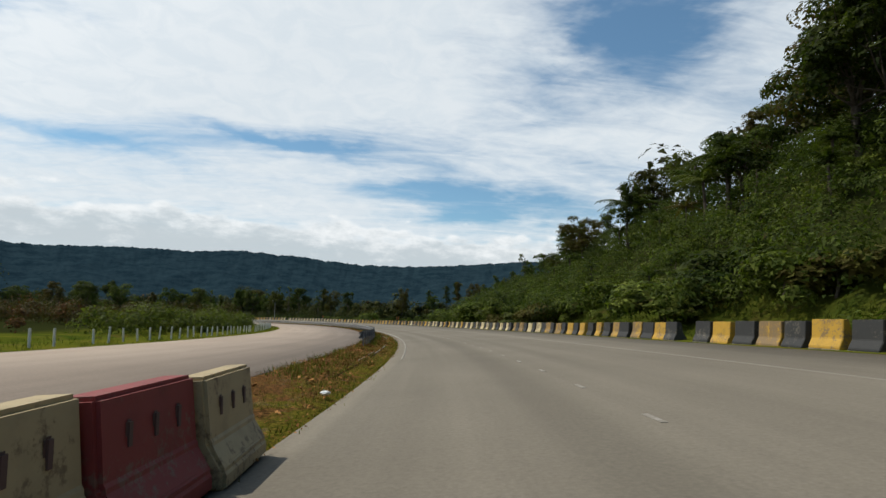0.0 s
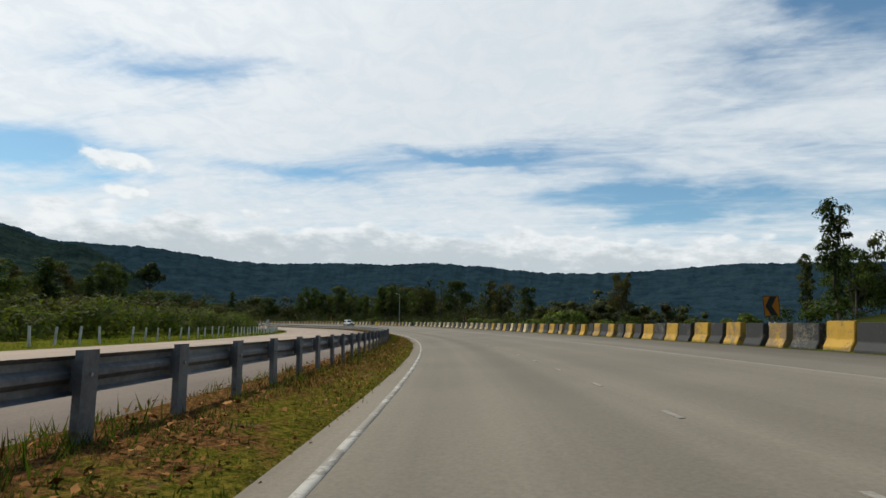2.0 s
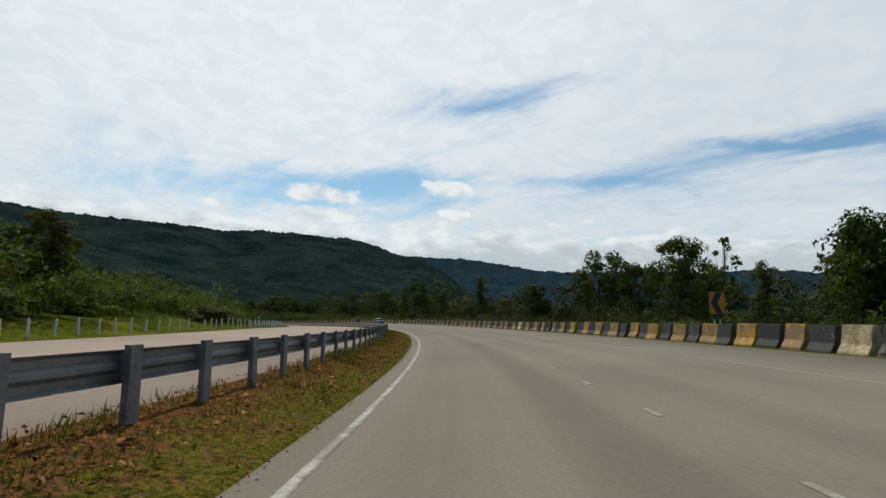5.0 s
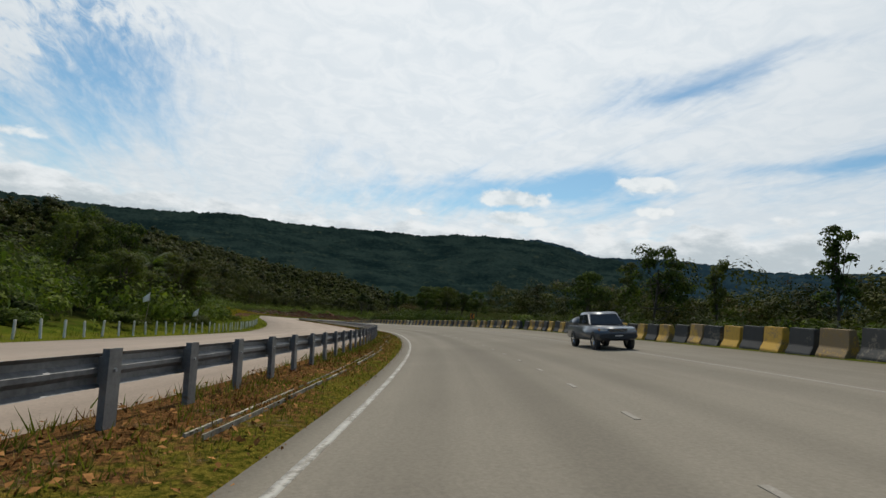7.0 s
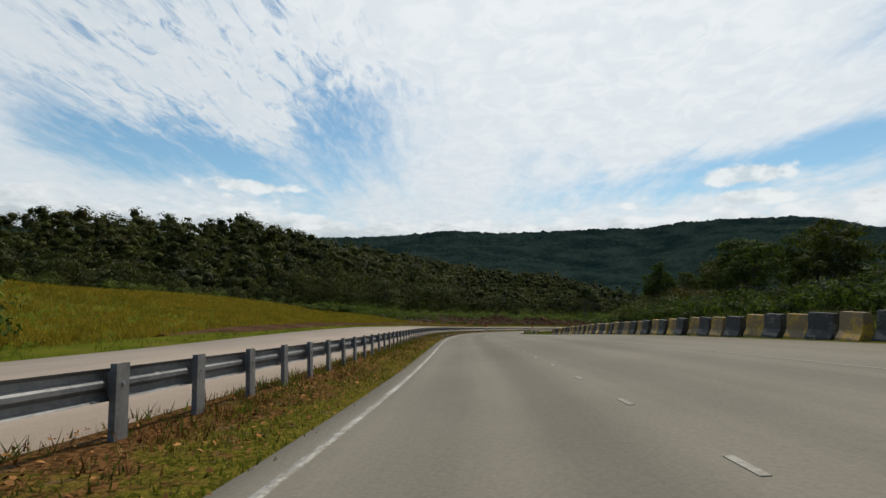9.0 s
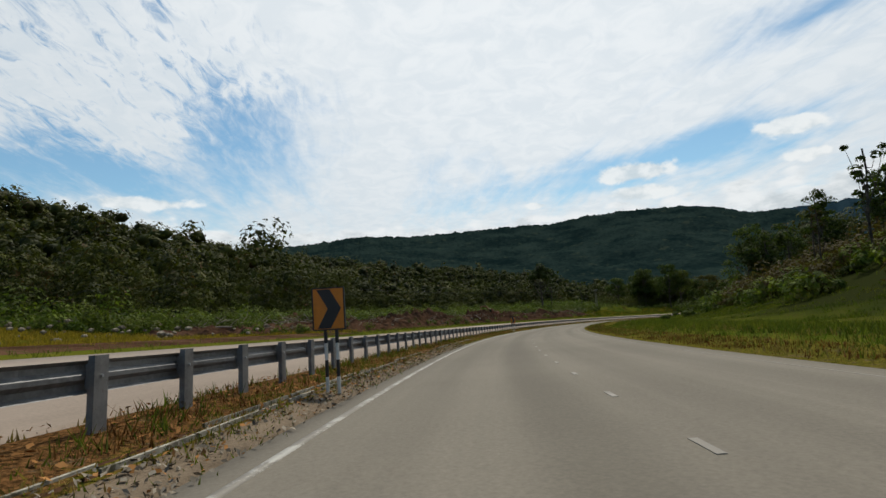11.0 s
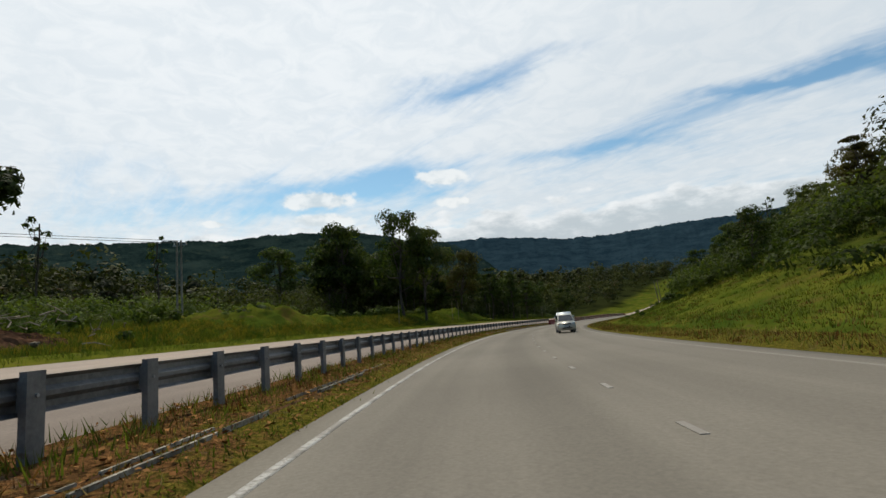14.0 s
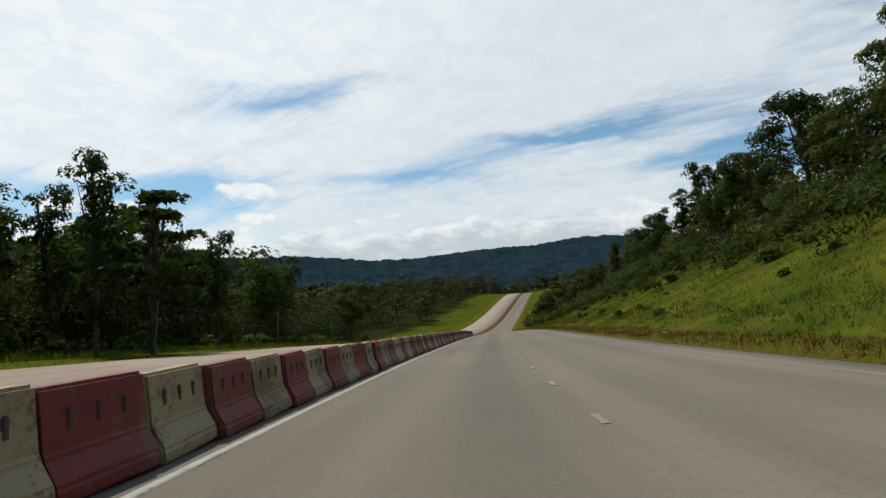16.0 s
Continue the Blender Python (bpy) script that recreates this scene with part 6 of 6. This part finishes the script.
def excavator(st, u, turn):
    t = thing("excavator", "rusty orange excavator parked on the cleared land", "excavator")
    mat = plain("rusty_orange_paint", (0.26, 0.085, 0.035), 0.6)
    for x in (-0.85, 0.85):
        part("track", prism([(x - 0.22, 0), (x + 0.22, 0), (x + 0.22, 0.62), (x - 0.22, 0.62)], -1.45, 1.45, 0.18), M_RUBBER, t)
    part("turntable", rod((0, 0, 0.45), (0, 0, 0.8), 0.6, seg=16), M_TRIM, t)
    part("engine_cover", box(0.15, -0.75, 1.2, 1.7, 1.3, 0.85, 0.08), mat, t)
    cab = part("cab", box(-0.5, 0.25, 1.55, 0.75, 1.2, 1.5, 0.08), mat, t)
    part("window", box(-0.5, 0.865, 1.75, 0.55, 0.02, 0.85, 0.02), M_GLASS, cab)
    part("window", box(-0.885, 0.25, 1.8, 0.02, 0.8, 0.7, 0.02), M_GLASS, cab)
    part("boom", prism([(0.1, 1.0), (0.4, 1.0), (0.4, 1.3), (0.1, 1.3)], 0.2, 0.5), mat, t)
    V, F = tube([(0.25, 0.4, 1.2), (0.25, 1.5, 2.8), (0.25, 2.9, 2.9)], (0.2, 0.2, 0.13), 6)
    mesh_object("boom_arm", V, F, mat, t)
    V, F = tube([(0.25, 2.8, 3.0), (0.25, 3.3, 1.9), (0.25, 3.4, 0.9)], (0.14, 0.13, 0.09), 6)
    mesh_object("dipper", V, F, mat, t)
    part("bucket", prism([(-0.05, 0.2), (0.55, 0.2), (0.55, 0.85), (-0.05, 0.85)], 3.0, 3.5, 0.1), M_TRIM, t)
    x, y = road_xy(st, u)
    t.matrix_basis = pose(x, y, ground_z(x, y)[0] + 0.5, 0, 0, turn) @ Matrix.Scale(0.95, 4)


excavator(13.74, -27.0, 150)

# ---- litter ----
def litter(st, u, s, seed, mat, label):
    bm = bmesh.new()
    bmesh.ops.create_icosphere(bm, subdivisions=2, radius=s)
    r = random.Random(seed)
    for v in bm.verts:
        v.co = Vector((v.co.x * 1.4, v.co.y, v.co.z * 0.45)) * r.uniform(0.7, 1.2)
    me = bpy.data.meshes.new("litter")
    bm.to_mesh(me)
    bm.free()
    me.materials.append(mat)
    o = tagged(new("litter", me), label, "litter", "litter by the road")
    o.matrix_basis = stand(st, u, 0.03 + (0.06 if u < -0.6 else 0.02), r.uniform(0, 180))


for i, (st, u) in enumerate(((2.62, -1.6), (4.1, -0.95), (0.16, -0.8), (8.2, -2.0), (15.15, 10.4), (16.4, 10.6), (13.1, 10.3), (15.6, 10.5), (11.5, 10.8), (16.9, 11.2))):
    litter(st, u, 0.028 + 0.014 * (i % 3), i, M_LITTER, "crumpled white plastic litter lying in the grass")
for i, (st, u) in enumerate(((2.55, -1.9), (0.9, -1.9), (7.7, -2.1), (8.1, -2.3), (10.9, -2.2), (13.4, -2.0), (4.9, -1.6))):
    V, F = tube([(-0.35, 0, 0), (0, 0.02, 0.02), (0.4, 0, 0)], (0.020, 0.017, 0.010), 6)
    o = tagged(mesh_object("broken_timber", V, F, M_TIMBER), "broken pale timber lying in the median grass", "timber", "broken timber")
    o.matrix_basis = stand(st, u, 0.12, 80 - 13 * i)


# ---- vehicles ----
def slab(profile, half, z0=0.0, tuck=0.0, bevel=0.02):
    """Side profile (y, z) drawn across the width; above z0 the sides lean in by tuck."""
    bm = bmesh.new()
    a = [bm.verts.new((-half, y, z)) for y, z in profile]
    b = [bm.verts.new((half, y, z)) for y, z in profile]
    bm.faces.new(a)
    bm.faces.new(b[::-1])
    n = len(profile)
    for i in range(n):
        bm.faces.new((a[i], b[i], b[(i + 1) % n], a[(i + 1) % n]))
    for v in bm.verts:
        if v.co.z > z0:
            v.co.x *= 1 - tuck * (v.co.z - z0)
    bmesh.ops.recalc_face_normals(bm, faces=bm.faces)
    if bevel:
        bmesh.ops.bevel(bm, geom=list(bm.edges), offset=bevel, segments=3, affect="EDGES", clamp_overlap=True)
    for f in bm.faces:
        f.smooth = True
    return bm


def pane(corners, thick=0.02):
    """A flat pane from four corners, with a thickness."""
    bm = bmesh.new()
    c = [Vector(p) for p in corners]
    n = (c[1] - c[0]).cross(c[3] - c[0]).normalized() * thick
    a = [bm.verts.new(p) for p in c]
    b = [bm.verts.new(p + n) for p in c]
    bm.faces.new(a[::-1])
    bm.faces.new(b)
    for i in range(len(c)):
        bm.faces.new((a[i], a[(i + 1) % len(c)], b[(i + 1) % len(c)], b[i]))
    bmesh.ops.recalc_face_normals(bm, faces=bm.faces)
    return bm


def wheel(t, x, y, r, wide, rim_mat):
    s = 1 if x > 0 else -1
    bm = bmesh.new()
    prof = [(0.62 * r, -0.5), (0.9 * r, -0.5), (r, -0.32), (r, 0.32), (0.9 * r, 0.5), (0.62 * r, 0.5)]
    seg = 28
    rings = []
    for k in range(seg):
        w = 2 * math.pi * k / seg
        rings.append([bm.verts.new((x + q * wide, y + math.cos(w) * p, r + math.sin(w) * p)) for p, q in prof])
    for k in range(seg):
        for i in range(len(prof)):
            A, B = rings[k], rings[(k + 1) % seg]
            bm.faces.new((A[i], A[(i + 1) % 6], B[(i + 1) % 6], B[i]))
    bmesh.ops.recalc_face_normals(bm, faces=bm.faces)
    tyre = part("tyre", bm, M_RUBBER, t)
    part("rim", rod((x - 0.35 * wide, y, r), (x + 0.35 * wide, y, r), 0.62 * r, seg=24), M_GALV, tyre)
    bm = bmesh.new()
    for k in range(5):
        w = 2 * math.pi * k / 5 + 0.3
        rod((x + s * 0.40 * wide, y, r), (x + s * 0.40 * wide, y + math.cos(w) * 0.6 * r, r + math.sin(w) * 0.6 * r), 0.055 * r * 2, 0.05 * r * 2, 6, bm)
    rod((x + s * 0.3 * wide, y, r), (x + s * 0.46 * wide, y, r), 0.16 * r, seg=10, bm=bm)
    part("spokes", bm, rim_mat, tyre)


def vehicle(name, label, category, paint, kind):
    """A car with its front at +y, in true metres; the caller scales and places it."""
    t = thing(name, label, category)
    if kind == "mpv":
        W, L, r, front, rear = 0.75, 4.1, 0.31, 1.28, -1.35
        body = [(-2.02, 0.35), (-2.05, 0.75), (-1.98, 1.02), (1.15, 1.05), (1.60, 0.99), (1.90, 0.88), (2.04, 0.66), (2.05, 0.32), (1.85, 0.22), (-1.85, 0.22)]
        cabin = [(-1.98, 1.0), (-1.85, 1.50), (-1.62, 1.64), (0.30, 1.68), (0.52, 1.63), (1.42, 1.0)]
        glass_w = [(0.60, 1.565), (1.31, 1.065)]
        sides = [(-1.72, -1.05, 1.06, 1.50), (-0.98, -0.22, 1.06, 1.53), (-0.15, 0.80, 1.06, 1.53)]
    elif kind == "suv":
        W, L, r, front, rear = 0.85, 4.5, 0.37, 1.40, -1.30
        body = [(-2.20, 0.50), (-2.22, 0.85), (-2.15, 1.15), (0.85, 1.15), (1.95, 1.08), (2.15, 1.00), (2.18, 0.62), (2.05, 0.45), (-2.0, 0.42)]
        cabin = [(-2.12, 1.13), (-2.00, 1.70), (-1.80, 1.80), (0.10, 1.80), (0.25, 1.75), (0.82, 1.13)]
        glass_w = [(0.28, 1.69), (0.76, 1.20)]
        sides = [(-1.88, -1.02, 1.22, 1.66), (-0.95, -0.22, 1.22, 1.68), (-0.15, 0.42, 1.22, 1.68)]
    else:
        W, L, r, front, rear = 0.86, 5.0, 0.36, 1.62, -1.45
        body = [(-2.50, 0.52), (-2.52, 1.08), (0.95, 1.08), (2.15, 1.00), (2.42, 0.88), (2.45, 0.58), (2.25, 0.42), (-2.35, 0.42)]
        cabin = [(-0.75, 1.06), (-0.62, 1.62), (-0.42, 1.70), (0.45, 1.70), (0.62, 1.65), (1.15, 1.06)]
        glass_w = [(0.64, 1.59), (1.08, 1.12)]
        sides = [(-0.55, 0.05, 1.14, 1.56), (0.12, 0.75, 1.14, 1.58)]
        if kind == "double_cab":
            cabin = [(-0.98, 1.06), (-0.90, 1.62), (-0.70, 1.74), (0.45, 1.74), (0.62, 1.69), (1.18, 1.06)]
            sides = [(-0.78, -0.12, 1.14, 1.58), (-0.02, 0.72, 1.14, 1.60)]
    part("body", slab(body, W, 0.85, 0.10, 0.055), paint, t)
    cab = part("cabin", slab(cabin, W * 0.955, 1.05, 0.24, 0.05), paint, t)
    side_x = lambda z: W * 0.955 * (1 - 0.24 * max(0, z - 1.05)) + 0.004
    (y1, z1), (y0, z0) = glass_w
    part("windscreen", pane([(-side_x(z0) * 0.90, y0 + 0.035, z0), (side_x(z0) * 0.90, y0 + 0.035, z0), (side_x(z1) * 0.86, y1 + 0.035, z1), (-side_x(z1) * 0.86, y1 + 0.035, z1)], 0.012), M_GLASS, cab, "dark windscreen")
    for a, b, lo, hi in sides:
        for s in (1, -1):
            part("side_window", pane([(s * side_x(lo), a, lo), (s * side_x(lo), b + 0.10, lo), (s * side_x(hi), b - 0.16 if (a, b, lo, hi) == sides[-1] else b, hi), (s * side_x(hi), a, hi)], 0.008 * s), M_GLASS, cab)
    nose = max(y for y, z in body)
    hood = 0.90 if kind == "mpv" else 0.98
    for s in (1, -1):
        hl = part("headlamp", prism([(s * W * 0.52, hood - 0.24), (s * W * 0.93, hood - 0.20), (s * W * 0.93, hood - 0.03), (s * W * 0.52, hood - 0.07)], nose - 0.20, nose - 0.045, 0.025), M_LAMPGL, t, "clear headlamp")
        part("indicator", prism([(s * W * 0.90, hood - 0.19), (s * W * 0.975, hood - 0.19), (s * W * 0.975, hood - 0.05), (s * W * 0.90, hood - 0.05)], nose - 0.28, nose - 0.07, 0.015), M_AMBERGL, hl)
        part("mirror", box(s * (W + 0.06), 0.62 if kind != "suv" else 0.5, 1.14 if kind == "mpv" else 1.26, 0.17, 0.11, 0.13, 0.03), paint, t)
        part("sill", box(s * (W - 0.02), 0.0, 0.27 if kind == "mpv" else 0.45, 0.06, L * 0.5, 0.09, 0.02), M_TRIM, t)
        for yw in (front, rear):
            wheel(t, s * (W - 0.10), yw, r, 0.20 if kind == "mpv" else 0.25, M_CHROME)
            part("wheel_arch", rod((s * (W - 0.14), yw, r + 0.02), (s * (W + 0.006), yw, r + 0.02), r * 1.17, seg=24), M_TRIM, t)
            if kind != "mpv":
                break
    if kind != "mpv":
        for s in (1, -1):
            wheel(t, s * (W - 0.10), rear, r, 0.25, M_CHROME)
            part("wheel_arch", rod((s * (W - 0.14), rear, r + 0.02), (s * (W + 0.006), rear, r + 0.02), r * 1.17, seg=24), M_TRIM, t)
    grille = part("grille", box(0, nose - 0.03, hood - 0.14, W * 0.95, 0.05, 0.15, 0.02), M_TRIM, t)
    for k in range(3):
        part("bar", box(0, nose + 0.0, hood - 0.19 + k * 0.05, W * 0.92, 0.025, 0.014, 0.004), M_CHROME, grille)
    part("bumper", box(0, nose - 0.06, hood - 0.40, W * 1.96, 0.22, 0.20, 0.05), paint if kind == "mpv" else M_TRIM, t)
    part("air_intake", box(0, nose + 0.035, hood - 0.46, W * 1.1, 0.04, 0.11, 0.02), M_TRIM, t)
    plate = part("number_plate", box(0, nose + 0.06, hood - 0.36, 0.46, 0.02, 0.12, 0.004), M_PLATE, t)
    part("plate_bar", box(0, nose + 0.072, hood - 0.36, 0.34, 0.008, 0.05), M_POSTW, plate)
    for a, b, lo, hi in sides[-2:]:
        for s in (1, -1):
            part("door_handle", box(s * (W * 0.985), a + 0.10, lo - 0.13, 0.03, 0.14, 0.03, 0.008), paint, t)
    part("underbody", box(0, 0, 0.34 if kind == "mpv" else 0.5, W * 1.7, L * 0.86, 0.22, 0.03), M_TRIM, t)
    if kind == "suv":
        rack = part("roof_rack", rod((-0.62, -1.5, 1.88), (0.62, -1.5, 1.88), 0.018, seg=6), M_TRIM, t)
        for yy in (-0.9, -0.3, 0.05):
            part("cross_bar", rod((-0.62, yy, 1.88), (0.62, yy, 1.88), 0.018, seg=6), M_TRIM, rack)
        for s in (1, -1):
            part("rail", rod((s * 0.62, -1.55, 1.90), (s * 0.62, 0.08, 1.90), 0.02, seg=6), M_TRIM, rack)
            part("foot", box(s * 0.62, -0.7, 1.83, 0.04, 0.1, 0.1), M_TRIM, rack)
        for x in (-0.45, -0.15, 0.15, 0.45):
            lamp = part("spot_lamp", rod((x, 0.10, 1.92), (x, 0.20, 1.92), 0.09, seg=14), M_TRIM, t)
            part("lens", rod((x, 0.20, 1.92), (x, 0.212, 1.92), 0.078, seg=14), M_LAMPGL, lamp)
        bull = part("bull_bar", rod((-0.62, nose + 0.13, 0.98), (0.62, nose + 0.13, 0.98), 0.035, seg=8), M_CHROME, t)
        for x in (-0.35, 0.35):
            part("upright", rod((x, nose + 0.12, 0.45), (x, nose + 0.14, 1.08), 0.04, seg=8), M_CHROME, bull)
        part("hoop", rod((-0.35, nose + 0.14, 1.08), (0.35, nose + 0.14, 1.08), 0.035, seg=8), M_CHROME, bull)
        part("side_stripe", box(0, -0.1, 0.78, W * 2.012, 3.9, 0.16, 0.01), M_SILVER, t)
    if kind == "double_cab":
        for s in (1, -1):
            part("bed_side", box(s * (W * 0.95), -1.76, 1.12, 0.07, 1.46, 0.16, 0.02), paint, t)
            part("side_step", box(s * (W + 0.03), -0.1, 0.40, 0.14, 1.7, 0.04, 0.012), M_CHROME, t, "bright side step")
        part("tailgate", box(0, -2.47, 1.12, W * 1.86, 0.06, 0.16, 0.02), paint, t)
        part("bed_liner", box(0, -1.76, 1.083, W * 1.76, 1.36, 0.012), M_TRIM, t, "dark load bed")
    if kind == "pickup":
        part("load_cover", slab([(-2.48, 1.07), (-2.40, 1.30), (-0.95, 1.50), (-0.78, 1.07)], W * 0.93, 1.1, 0.2, 0.03), paint, t)
    return t


def park(t, st, u, turn, scale=0.79):
    m = stand(st, u, 0.004, 0, 1.0)
    _, _, _, g = line_points([st])
    t.matrix_basis = m @ pose(0, 0, 0, math.degrees(math.atan(g[0])), 0, 0) @ pose(0, 0, 0, 0, 0, 180 + turn) @ Matrix.Scale(scale, 4)


park(vehicle("minivan", "champagne beige minivan with dark windows on the asphalt", "car", M_BEIGE, "mpv"), 14.70, 4.72, 3, 0.565)
park(vehicle("off_road_car", "white and silver off-road car with bull bar and roof lamps", "car", M_WHITECAR, "suv"), 4.762, 4.6, 2, 0.74)
park(vehicle("pickup_truck", "silver-white double-cab pickup truck on the asphalt", "car", M_SILVERWHITE, "double_cab"), 14.886, 4.85, 0, 0.64)
park(vehicle("pickup_truck", "dark blue-grey pickup truck with a load cover", "car", plain("slate_car_paint", (0.06, 0.07, 0.09), 0.35, 0.2, 0.8), "pickup"), 7.42, 6.1, 0, 0.66)
